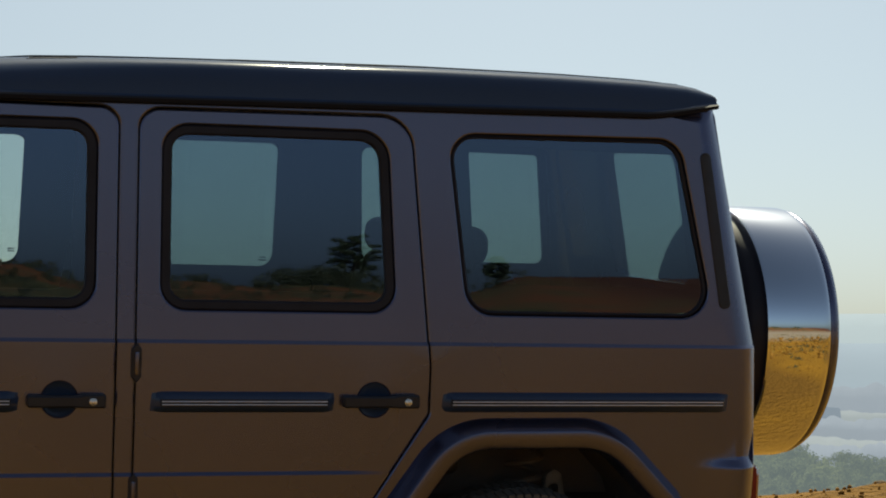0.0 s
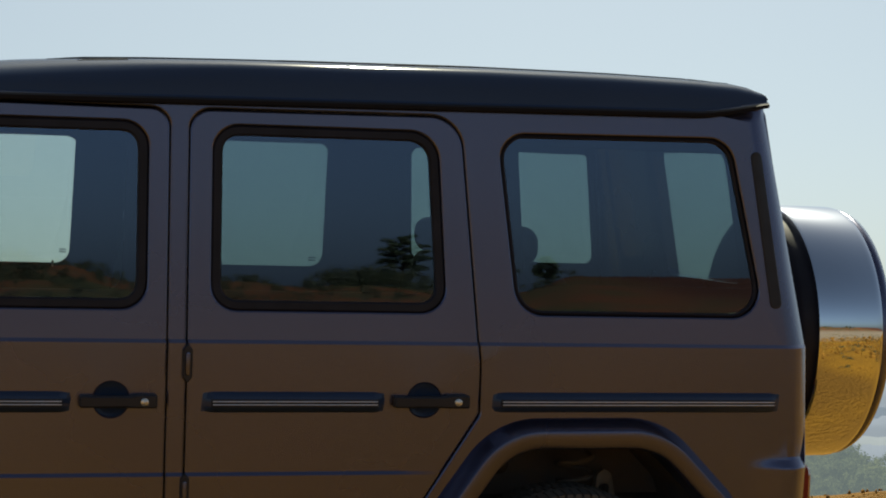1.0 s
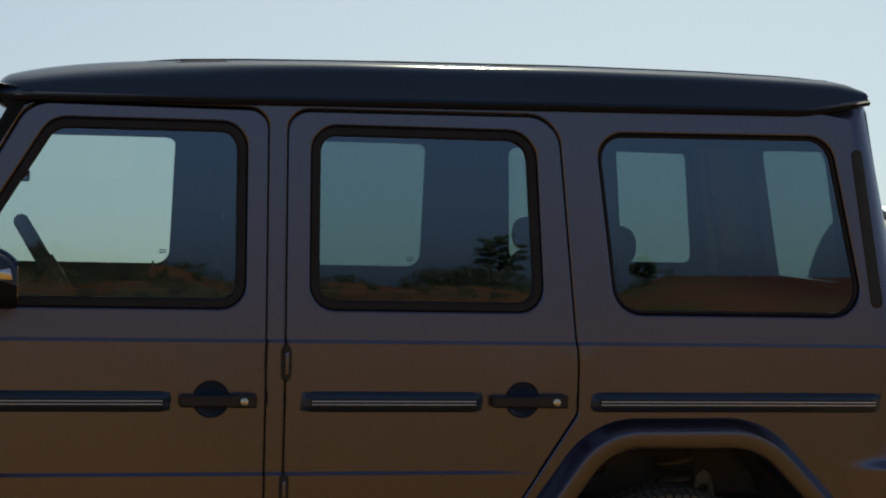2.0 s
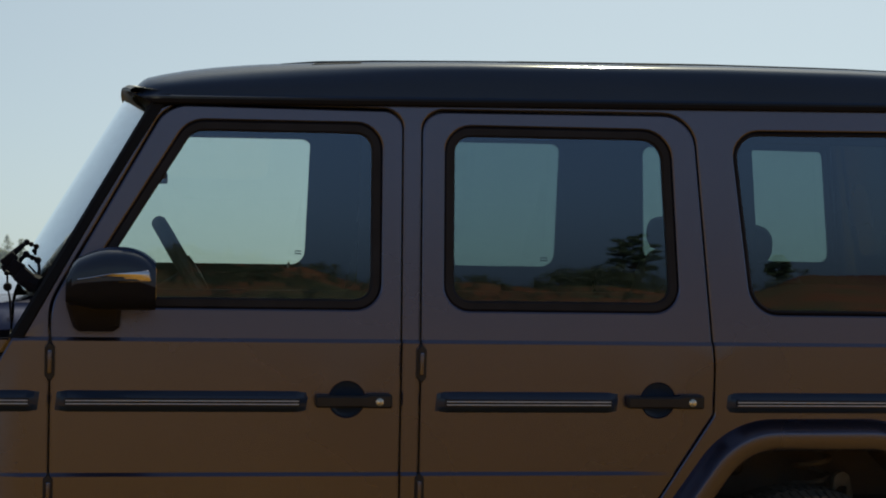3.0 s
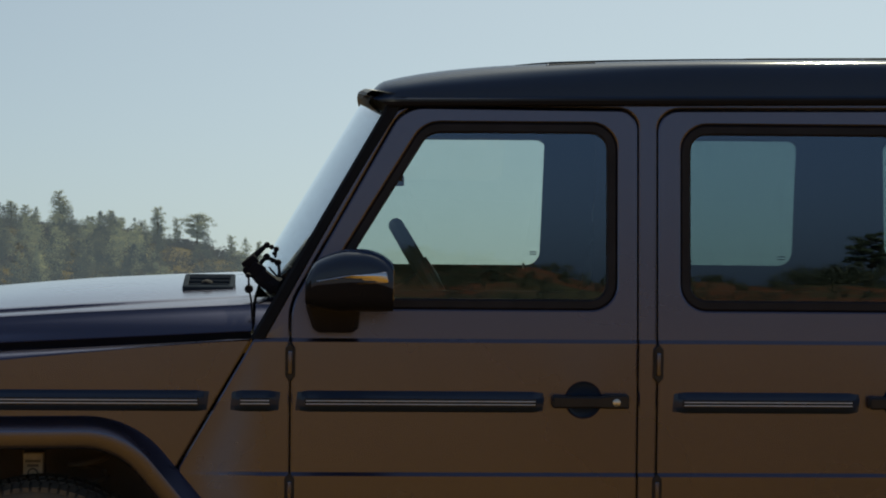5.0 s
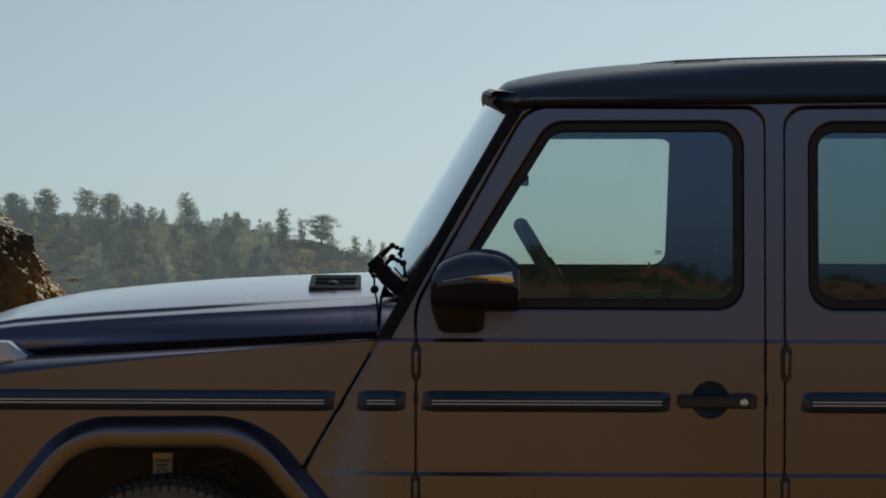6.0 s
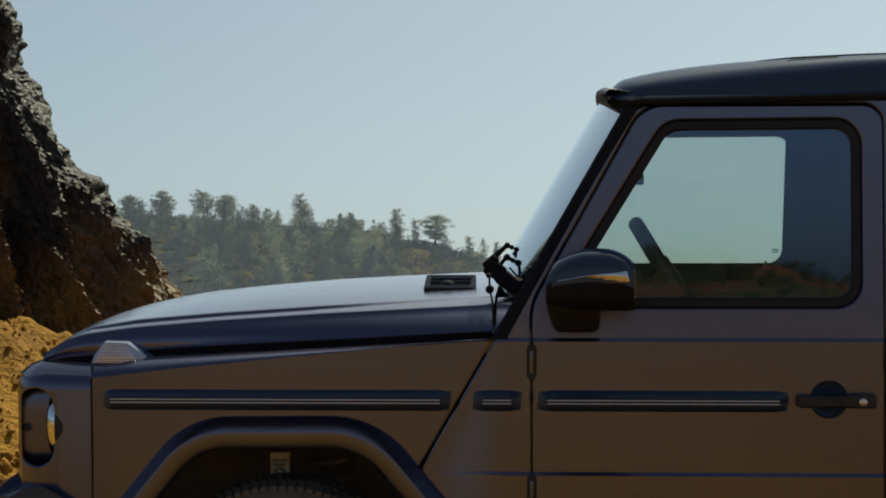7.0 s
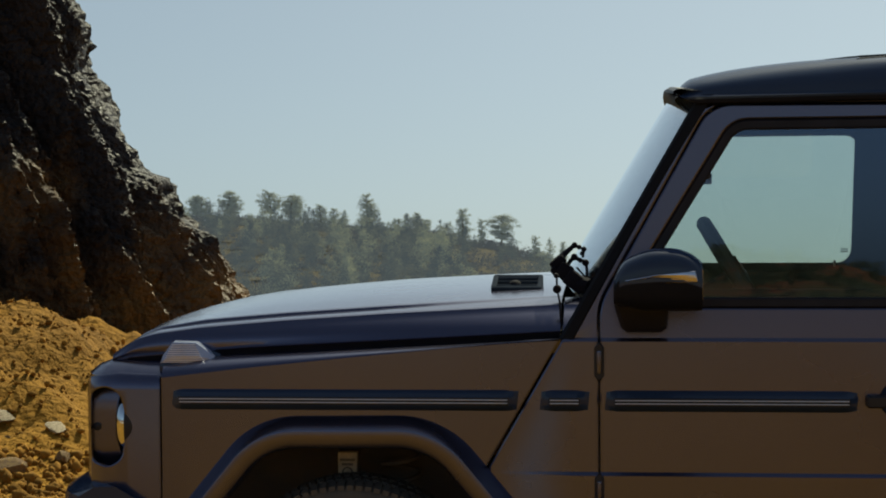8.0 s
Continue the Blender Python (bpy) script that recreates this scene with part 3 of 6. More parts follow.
rear_arch = [(2.33, 0.44, 0.0), (2.405, 0.655, 0.1), (2.615, 0.951, 0.26), (3.142, 0.953, 0.28), (3.376, 0.718, 0.12), (3.475, 0.44, 0.0)]
front_arch = [(-0.57, 0.44, 0.0), (-0.470, 0.700, 0.1), (-0.265, 0.951, 0.26), (0.270, 0.956, 0.28), (0.478, 0.705, 0.1), (0.56, 0.44, 0.0)]
quarter_win = rounded([(2.683, 1.250, 0.09), (2.618, 1.775, 0.075), (3.352, 1.786, 0.085), (3.466, 1.250, 0.085)])


def dish(x):
    return [Vector((x + 0.0485 * math.cos(TAU * i / 40), 1.003 + 0.0485 * math.sin(TAU * i / 40))) for i in range(40)]


def arch_hole(corners, d):
    line = inset(rounded(corners), d)
    return line


def side_panels(place, rear_door, rear_win, quarter_win):
    """One flank: body side with its openings, two doors, the fender, windows and seals."""
    # body side behind and between the doors
    flank = rounded([(0.628, 1.180, 0.0), (0.600, 1.168, 0.0), (0.395, 0.812, 0.0), (0.40, 0.43, 0.0), (3.620, 0.43, 0.02), (3.634, 0.92, 0.02), (3.626, 1.17, 0.0), (3.480, 1.906, 0.02),
                     (3.22, 1.872, 0.0), (1.06, 1.816, 0.12), (0.970, 1.794, 0.02)])
    bm = sheet(flank, [inset(front_door, -GAP), inset(rear_door, -GAP), inset(quarter_win, -0.002), arch_hole(rear_arch, 0.03)], place, 0.02, BENDS, lines=CORNER)
    body = part("body_side", bm, PAINT, car, sharp=17)
    fd = part("front_door", sheet(inset(front_door, GAP), [front_win, dish(1.511)], place, 0.03, BENDS), PAINT, car, sharp=17)
    rd = part("rear_door", sheet(inset(rear_door, GAP), [rear_win, dish(2.404)], place, 0.03, BENDS), PAINT, car, sharp=17)
    # dark inner shell that shows in the gaps
    shell = [(0.62, 1.17, 0.0), (0.45, 0.80, 0.0), (0.45, 0.44, 0.0), (3.55, 0.44, 0.0), (3.55, 1.17, 0.0), (3.44, 1.84, 0.0), (1.06, 1.80, 0.12), (0.99, 1.78, 0.0)]
    holes = [inset(w, -0.012) for w in (front_win, rear_win, quarter_win)] + [arch_hole(rear_arch, -0.02)]
    part("inner_shell", sheet(rounded(shell), holes, lambda x, z, d: place(x, z, d + 0.036), 0.03, (1.165,), edge=0), UNDER, car)
    cuts = [rounded([(0.80, 1.297, 0.03), (1.078, 1.750, 0.04), (1.557, 1.750, 0.03), (1.547, 1.297, 0.05)]), rounded([(1.79, 1.302, 0.04), (1.79, 1.752, 0.03), (2.458, 1.752, 0.03), (2.457, 1.302, 0.05)]),
            rounded([(2.790 if place is far else 2.735, 1.334, 0.04), (2.766 if place is far else 2.712, 1.745, 0.03), (3.450, 1.741, 0.02), (3.507, 1.334, 0.03)])]
    part("inner_trim", sheet(rounded([(0.70, 1.20, 0.0), (1.02, 1.81, 0.0), (3.46, 1.83, 0.0), (3.56, 1.20, 0.0)]), cuts, lambda x, z, d: place(x, z, d + 0.095 - 0.05 * max(0.0, (x - 3.4) / 0.2) ** 2), 0.02, (), edge=0.004), TRIM_IN, car, "dark inner window surround")
    part("door_card", sheet(rounded([(0.75, 0.55, 0.03), (0.75, 1.262, 0.03), (2.62, 1.262, 0.03), (2.50, 0.55, 0.03)]), [], lambda x, z, d: place(x, z, d + 0.070), 0.03, (), edge=0.01), TRIM_IN, car)
    for win, owner, tint, seal in ((front_win, fd, GLASS_CLEAR, 0.030), (rear_win, rd, GLASS_TINT, 0.030), (quarter_win, body, GLASS_TINT, 0.012)):
        part("window_seal", sheet(inset(win, 0.0015), [inset(win, seal)], lambda x, z, d: place(x, z, d + 0.004), 0.022, (), edge=0.005, roll=0.004), RUBBER, owner, "black rubber window seal")
        pane = part("window_pane", slab(inset(win, seal - 0.006), place, 0.014, 0.018), [tint, FILM_TINT if tint is GLASS_TINT else FILM_CLEAR], owner, "tinted glass window pane" if tint is GLASS_TINT else "clear glass window pane")
    # front wing
    top = [(-0.529, 1.060), (-0.30, 1.087), (0.0, 1.118), (0.30, 1.146), (0.525, 1.164)]
    wing = [(0.398 - GAP * 2, 0.43, 0.0), (0.392 - GAP * 2, 0.812, 0.0), (0.596 - GAP * 2, 1.166, 0.0)] + [(x, z, 0.0) for x, z in top[::-1]] + [(-0.529, 0.43, 0.0)]
    part("front_wing", sheet(rounded(wing), [arch_hole(front_arch, 0.03)], place, 0.02, (1.160,)), PAINT, car, sharp=17)
    # the wing's shoulder up to the bonnet
    rows = []
    mir = place(0, 1.0, 0)[1] > 0.5
    for i in range(25):
        x = -0.529 + 1.120 * i / 24
        z = lerp(x, top + [(0.60, 1.170)])
        yin = lerp(x, [(-0.53, 0.115), (0.591, 0.045)])
        zin = lerp(x, [(-0.66, 1.098), (0.594, 1.165)])
        row = []
        for j in range(9):
            a = math.pi / 2 * j / 8
            row.append((x, 0.001 + yin * (1 - math.cos(a)) ** 0.8, z - 0.002 + (zin - z + 0.002) * math.sin(a)))
        row += [(x, yin + 0.004, zin - 0.04)]
        rows.append([(p[0], WIDE - p[1] if mir else p[1], p[2]) for p in row])
    part("wing_shoulder", loft(rows), PAINT, car, sharp=50)
    # wheel-arch flares
    for corners, name in ((front_arch, "front_arch_flare"), (rear_arch, "rear_arch_flare")):
        line = rounded(corners, 10)
        prof = [(0.0, 0.004), (0.002, -0.004), (0.010, -0.018), (0.030, -0.056), (0.034, -0.061), (0.040, -0.0625), (0.070, -0.060), (0.082, -0.055), (0.087, -0.044), (0.088, 0.06)]
        rows = [[place(p.x, p.y, d) for p in inset(line, o)] for o, d in prof]
        part(name, loft(rows), PAINT, car, "satin grey flared wheel arch", sharp=22)
        # liner of the wheel well
        mid = sum(p.x for p in line) / len(line)
        lin = [[place(p.x, p.y, d) for p in inset(line, o)] for o, d in ((0.070, 0.01), (0.045, 0.10), (0.045, 0.55))]
        lin.append([place(mid + (p.x - mid) * 0.1, 0.44 + (p.y - 0.44) * 0.1, 0.56) for p in line])
        part("arch_liner", loft(lin), UNDER, car, "black wheel-arch liner")
    return body, fd, rd


near_body, near_fd, near_rd = side_panels(near, rear_door, rear_win, quarter_win)
# the far flank's door and window are cut a little further back
far_body, far_fd, far_rd = side_panels(
    far,
    rounded([(1.7175, 0.50, 0.03), (1.7175, 1.811, 0.060), (2.562, 1.820, 0.10), (2.625, 1.10, 0.3), (2.600, 0.962, 0.035), (2.28, 0.515, 0.03)]),
    rounded([(1.782, 1.250, 0.075), (1.782, 1.775, 0.075), (2.510, 1.778, 0.07), (2.532, 1.250, 0.075)]),
    rounded([(2.74, 1.260, 0.06), (2.71, 1.775, 0.06), (3.498, 1.775, 0.05), (3.573, 1.260, 0.05)]))

# rubbing strips with two bright lines
for x0, x1, owner in ((-0.493, 0.468, car), (0.543, 0.664, near_body), (0.722, 1.396, near_fd), (1.768, 2.281, near_rd), (2.612, 3.508, near_body)):
    z = 0.9955
    prof = [(0.0310, 0.003), (0.0285, -0.005), (0.0150, -0.0225), (0.0115, -0.026), (-0.0105, -0.026), (-0.0150, -0.022), (-0.0270, -0.004), (-0.0290, 0.003)]
    rows = []
    for x, k in ((x0 - 0.006, 0.0), (x0 + 0.006, 0.22), (x0 + 0.024, 0.92), (x0 + 0.030, 1.0), (x1 - 0.030, 1.0), (x1 - 0.024, 0.92), (x1 - 0.006, 0.22), (x1 + 0.006, 0.0)):
        rows.append([(x + 0.10 * h * (1 - k), 0.001 + y * k if y < 0 else y, z + h * (0.90 + 0.10 * k)) for h, y in prof])
    strip = part("rubbing_strip", loft(rows, closed=True, caps=True), ROOF_PAINT, owner, "dark rubbing strip with two bright lines", sharp=25)
    part("strip_insert", block(x0 + 0.018, x1 - 0.018, -0.0275, -0.018, z - 0.0105, z + 0.0115, 0.001, 1), BLACK_TRIM, strip, "black insert")
    for h in (0.0052, -0.0036):
        part("bright_line", tube([(x0 + 0.021, -0.0278, z + h), (x1 - 0.021, -0.0278, z + h)], 0.0017, 8), BRIGHT_LINE, strip, "bright metal line")

# door handles
for x0, x1, dish, owner in ((1.422, 1.635, 1.511, near_fd), (2.309, 2.532, 2.404, near_rd)):
    z = 1.001
    h = part("handle_dish", lathe([(0.0492, 0.003), (0.0486, 0.001), (0.046, 0.003), (0.041, 0.008), (0.030, 0.015), (0.0, 0.018)], (dish, 0.0, z + 0.002), (0, 1, 0), 48), ROOF_PAINT, owner, "round dished handle recess", sharp=60)
    grip = rounded([(x0, z - 0.018, 0.008), (x0, z + 0.016, 0.008), (x0 + 0.04, z + 0.015, 0.01), (x1 - 0.075, z + 0.015, 0.01), (x1 - 0.06, z + 0.019, 0.006), (x1, z + 0.019, 0.006), (x1, z - 0.019, 0.006), (x1 - 0.06, z - 0.019, 0.006), (x1 - 0.09, z - 0.017, 0.01)])
    grip_ob = part("door_handle", sheet(grip, [], lambda x, zz, d: (x, -0.034 + d, zz), 0.022, (), edge=0.005, roll=0.005), BLACK_TRIM, owner, "black pull handle with a lock button")
    part("handle_foot", block(x0 + 0.002, x0 + 0.030, -0.016, 0.004, z - 0.018, z + 0.016, 0.004), BLACK_TRIM, grip_ob)
    part("handle_foot", block(x1 - 0.062, x1 - 0.002, -0.016, 0.004, z - 0.019, z + 0.019, 0.004), BLACK_TRIM, grip_ob)
    part("lock_button", lathe([(0.0115, 0.0), (0.0115, -0.006), (0.0095, -0.008), (0.0, -0.009)], (x1 - 0.036, -0.033, z - 0.001), (0, 1, 0), 24), WHITE_ENAMEL, grip_ob, "pale metal lock button", sharp=50)

# exposed door hinges
for x, owner in ((0.699, near_fd), (1.7185, near_rd)):
    for z0, z1 in ((1.050, 1.160), (0.690, 0.800)):
        shape = rounded([(x, z0, 0.004), (x - 0.0135, z0 + 0.016, 0.008), (x - 0.0135, z1 - 0.016, 0.008), (x, z1, 0.004), (x + 0.0135, z1 - 0.016, 0.008), (x + 0.0135, z0 + 0.016, 0.008)])
        hinge = part("door_hinge", sheet(shape, [], lambda a, b, d: (a, -0.012 + d, b), 0.016, (), edge=0.003, roll=0.003), BLACK_TRIM, owner, "exposed door hinge")
        part("hinge_barrel", lathe([(0.0, z0 + 0.024), (0.006, z0 + 0.024), (0.0068, z0 + 0.028), (0.0068, z1 - 0.028), (0.006, z1 - 0.024), (0.0, z1 - 0.024)], (x, -0.0135, 0), (0, 0, 1), 16), PAINT, hinge, "grey hinge barrel", sharp=50)

# roof
def gutter(x):
    return 1.8125 + 0.0152 * (x - 1.06)


HUMP = [(0.9155, 0.0), (0.918, 0.14), (0.924, 0.25), (0.935, 0.37), (0.95, 0.47), (1.00, 0.575), (1.07, 0.69), (1.15, 0.78), (1.25, 0.858), (1.40, 0.928), (1.60, 0.972), (1.9, 0.995), (2.6, 1.0), (3.0, 0.945), (3.25, 0.865), (3.38, 0.785), (3.44, 0.68), (3.475, 0.52), (3.49, 0.36)]
SECT = [(0.060, 0.0), (0.052, 0.004), (0.051, 0.014), (0.060, 0.020), (0.070, 0.026), (0.074, 0.045), (0.080, 0.066), (0.088, 0.086), (0.099, 0.103), (0.113, 0.1155), (0.131, 0.1243), (0.153, 0.1300), (0.185, 0.1336), (0.24, 0.1358), (0.40, 0.1372), (0.62, 0.138), (0.88, 0.1385)]


def roof_row(x, k, low=0.0):
    pts = []
    up = 0.040 * smooth(3.24, 3.54, x)
    for y, h in SECT:
        hh = h if h <= 0.026 else 0.026 + (h - 0.026) * k
        y += 0.065 * (1 - smooth(1.1, 1.9, x)) * max(0.0, (h - 0.045) / 0.09) ** 2 * (1 - smooth(0.15, 0.6, y))
        # the front corner is rounded in plan
        y += (0.09 - math.sqrt(0.0081 - max(0.0, 1.005 - x) ** 2)) * smooth(0.02, 0.05, h) * (1 - smooth(0.15, 0.6, y))
        # the rain gutter begins behind the pillar's head
        back = 0.055 * max(0.0, 1 - h / 0.026) * (1 - smooth(0.92, 1.02, x))
        pts.append((x + back, y, gutter(x) + hh + up * (1 - h / 0.1385)))
    return pts + [(px, WIDE - y, z) for px, y, z in pts[-2::-1]]


roof_rows = []
for x in [0.9155, 0.9165, 0.919, 0.924, 0.932, 0.942, 0.955, 0.970, 0.988, 1.006, 1.03, 1.06] + [1.10 + 2.37 * i / 54 for i in range(55)]:
    roof_rows.append(roof_row(x, lerp(x, HUMP)))
roof = part("roof", loft(roof_rows), [ROOF_PAINT, MIRROR_BLACK], car, "dark glossy roof panel with a rain gutter", sharp=38)
for p in roof.data.polygons:
    if min(p.center.y + 0.88, WIDE - 0.88 - p.center.y) < 0.062:
        p.material_index = 1
part("headliner", loft([[(0.98, 0.09, 1.80), (0.98, 0.88, 1.815), (0.98, WIDE - 0.09, 1.80)], [(2.2, 0.09, 1.815), (2.2, 0.88, 1.845), (2.2, WIDE - 0.09, 1.815)], [(3.43, 0.10, 1.835), (3.43, 0.88, 1.85), (3.43, WIDE - 0.10, 1.835)]]), LINER, car, "pale cloth headliner")
def roof_z(x, y):
    row = roof_row(x, lerp(x, HUMP))[4:17]
    return lerp(min(y, WIDE - y), [(py, pz) for _, py, pz in row])


# raised sliding-roof panel, the rails beside it and their mounting points
rows = []
for i in range(31):
    x = 1.88 + (3.36 - 1.88) * i / 30
    k = min(1.0, (x - 1.88) / 0.15, (3.36 - x) / 0.15)
    z = roof_z(x, 0.36) + 0.011 * k
    rows.append([(x, 0.36, z - 0.020), (x, 0.363, z - 0.002), (x, 0.37, z), (x, 0.88, z + 0.004 * k), (x, 1.39, z), (x, 1.397, z - 0.002), (x, 1.40, z - 0.020)])
part("roof_panel", loft(rows), TRIM_IN, car, "raised dark roof panel")
for y in (0.225, WIDE - 0.225):
    rows = []
    for i in range(41):
        x = 1.33 + (3.43 - 1.33) * i / 40
        k = max(0.05, min(1.0, (x - 1.33) / 0.10, (3.43 - x) / 0.12))
        z = roof_z(x, y)
        rows.append([(x, y - 0.014, z - 0.006), (x, y - 0.011, z + 0.0035 * k), (x, y + 0.011, z + 0.0045 * k), (x, y + 0.014, z - 0.006)])
    part("roof_rail", loft(rows, closed=True, caps=True), TRIM_IN, roof, "thin black roof rail")
for y in (0.172, WIDE - 0.172):
    for x0, x1 in ((1.42, 1.553), (2.325, 2.458), (3.25, 3.38)):
        rows = []
        for i in range(9):
            x = x0 + (x1 - x0) * i / 8
            rows.append([(x, y - 0.007, roof_z(x, y - 0.007) - 0.004), (x, y - 0.006, roof_z(x, y - 0.006) + 0.0014), (x, y + 0.006, roof_z(x, y + 0.006) + 0.0014), (x, y + 0.007, roof_z(x, y + 0.007) - 0.004)])
        cover = part("roof_mount_cover", loft(rows, closed=True, caps=True), TRIM_IN, roof, "black mounting-point cover")
        part("cover_screw", lathe([(0.0036, -0.004), (0.0036, 0.002), (0.0, 0.0040)], (x0 - 0.004, y - 0.003, roof_z(x0, y - 0.003)), (0, -0.3, 0.95), 12), CHROME, roof)
# front lip over the windscreen
rows = []
for i in range(33):
    y = 0.075 + (WIDE - 0.15) * i / 32
    c = 1 - ((y - 0.88) / 0.81) ** 2
    x0 = 0.905 - 0.018 * c
    zt = gutter(0.93) + 0.040 + 0.025 * c
    rows.append([(x0 + 0.10, y, zt - 0.006), (x0 + 0.03, y, zt + 0.004), (x0 + 0.012, y, zt + 0.005), (x0, y, zt - 0.002), (x0 - 0.001, y, zt - 0.010), (x0 + 0.008, y, zt - 0.012), (x0 + 0.030, y, zt - 0.011), (x0 + 0.10, y, zt - 0.014)])
part("windscreen_lip", loft(rows), GREY_TRIM, roof, "dark grey lip over the windscreen", sharp=30)
# rear lip
rows = []
for i in range(33):
    y = 0.09 + (WIDE - 0.18) * i / 32
    c = 1 - abs((y - 0.88) / 0.80) ** 6
    x = 3.422 + 0.016 * c
    z = 1.884 + 0.018 * c
    rows.append([(x - 0.10, y, z + 0.012), (x - 0.02, y, z + 0.006), (x + 0.020, y, z + 0.016), (x + 0.036, y, z + 0.034), (x + 0.050, y, z + 0.037), (x + 0.058, y, z + 0.026), (x + 0.034, y, z - 0.006), (x - 0.06, y, z - 0.022)])
part("roof_spoiler", loft(rows, caps=True), ROOF_PAINT, roof, "small dark spoiler lip", sharp=40)

# windscreen, its black frame and the wipers
def screen(y, t):
    """The windscreen's curved sheet: t runs from the scuttle to the roof."""
    z = 1.165 + 0.655 * t
    c = 1 - ((y - 0.88) / 0.80) ** 2
    return (0.612 + (z - 1.165) * 0.545 - (0.078 + 0.068 * (1 - t)) * c + 0.022, y, z + 0.048 * c * t)


def screen_sheet(lo, hi, d):
    rows = []
    for j in range(13):
        t = lo + (hi - lo) * j / 12
        rows.append([Vector(screen(0.10 + (WIDE - 0.20) * i / 28, t)) + Vector((-0.86, 0, 0.48)) * d for i in range(29)])
    return rows


rows = screen_sheet(0.0, 0.985, 0.0)
bm = loft(rows)
pane = part("windscreen", bm, GLASS_SCREEN, car, "curved windscreen glass")
solid = pane.modifiers.new("thick", "SOLIDIFY")
solid.thickness = 0.005
for flip in (False, True):
    rows = []
    for j in range(17):
        z = 1.166 + 0.672 * j / 16
        xe = 0.612 + (z - 1.165) * 0.545
        y = side(1.0, max(z, 1.171))
        lap = 0.012 + 0.022 * (j / 16) ** 3
        pts = [(xe + lap + 0.003, y - 0.002, z), (xe + lap, y - 0.006, z), (xe - 0.016 + 0.018 * j / 16, y - 0.003, z), (xe - 0.026 + 0.020 * j / 16, y + 0.008, z), (xe - 0.020 + 0.020 * j / 16, y + 0.03, z), (xe + 0.03, y + 0.05, z), (xe + 0.05, y + 0.03, z)]
        rows.append([(px, WIDE - py if flip else py, pz) for px, py, pz in pts])
    part("screen_pillar", loft(rows, closed=True, caps=True), MIRROR_BLACK, car, "black windscreen pillar trim", sharp=40)

# bonnet: side wall, crease, bevel and a gently crowned top
def bonnet_row(x):
    at_x = x
    x -= 0.016 * (1 - smooth(-0.62, -0.35, x))
    y0 = lerp(x, [(-0.66, 0.118), (0.594, 0.046)])
    z0 = lerp(x, [(-0.70, 1.090), (-0.659, 1.102), (-0.3, 1.133), (0.594, 1.184)])
    z1 = lerp(x, [(-0.72, 1.108), (-0.68, 1.135), (-0.64, 1.158), (-0.599, 1.171), (-0.45, 1.190), (-0.2, 1.211), (0.1, 1.231), (0.585, 1.257)])
    z2 = z1 + lerp(x, [(-0.72, 0.002), (-0.6, 0.010), (-0.45, 0.014), (0.585, 0.014)])
    # the step inside the raised edge fades towards the windscreen
    band = lerp(x, [(-0.45, 0.25), (0.05, 0.30), (0.35, 0.62), (0.55, 0.80)])
    zc = lerp(x, [(-0.72, 1.118), (-0.69, 1.150), (-0.653, 1.178), (-0.55, 1.196), (-0.42, 1.218), (-0.3, 1.236), (-0.1, 1.256), (0.031, 1.267), (0.3, 1.281), (0.594, 1.292)])
    pts = [(y0 + 0.016, z0 - 0.002), (y0 + 0.001, z0), (y0, z0 + 0.003), (y0 + 0.003, z0 + 0.008), *((y0 + 0.003 + (0.122 - y0) * t - 0.030 * t * (1 - t), z0 + 0.008 + (z1 - z0 - 0.020) * t) for t in (0.2, 0.4, 0.6, 0.8)), (0.125, z1 - 0.012), (0.132, z1 - 0.003), (0.142, z1), (0.150, z1 + 0.0015), (0.196, z1 + band * (z2 - z1)), (0.203, z1 + (0.2 + 0.8 * band) * (z2 - z1)), (0.209, z2 - 0.001), (0.216, z2 + 0.001), (0.24, z2 + 0.12 * (zc - z2)), (0.32, z2 + 0.42 * (zc - z2)), (0.45, z2 + 0.72 * (zc - z2)), (0.65, z2 + 0.93 * (zc - z2)), (0.88, zc)]
    pts = [(at_x, y, z) for y, z in pts]
    return pts + [(px, WIDE - y, z) for px, y, z in pts[-2::-1]]


part("bonnet", loft([bonnet_row(-0.700 + 1.291 * i / 50) for i in range(51)]), PAINT, car, "satin grey bonnet with raised sides", sharp=26)
for flip in (False, True):
    # added dark strip that stands in for shade in the bonnet gap
    rows = []
    for i in range(21):
        x = -0.655 + 1.245 * i / 20
        y, z = bonnet_row(x)[2][1:]
        rows.append([(x, WIDE - b if flip else b, c) for b, c in ((y + 0.020, z + 0.012), (y + 0.010, z + 0.004), (y + 0.008, z - 0.004), (y + 0.012, z - 0.016), (y + 0.014, z - 0.05))])
    part("bonnet_seal", loft(rows), TRIM_IN, car, "black strip standing in for the shade under the bonnet edge")
    # painted corner between the bonnet's rear edge and the pillar
    rows = []
    for x in (0.597, 0.5995, 0.64, 0.70):
        row = bonnet_row(x)[1:14]
        row = [(x, row[0][1], row[0][2] - 0.05)] + row
        rows.append([(a, WIDE - b if flip else b, c - (0.003 if x < 0.599 else 0.0)) for a, b, c in row])
    part("scuttle_corner", loft(rows), PAINT, car, "satin grey panel corner beside the windscreen")
part("scuttle", loft([[(0.597, 0.10 + 1.56 * i / 20, 1.155 + 0.07 * (1 - ((i - 10) / 10) ** 2)) for i in range(21)], [(0.70, 0.10 + 1.56 * i / 20, 1.165 + 0.07 * (1 - ((i - 10) / 10) ** 2)) for i in range(21)]]), TRIM_IN, car, "black scuttle panel")
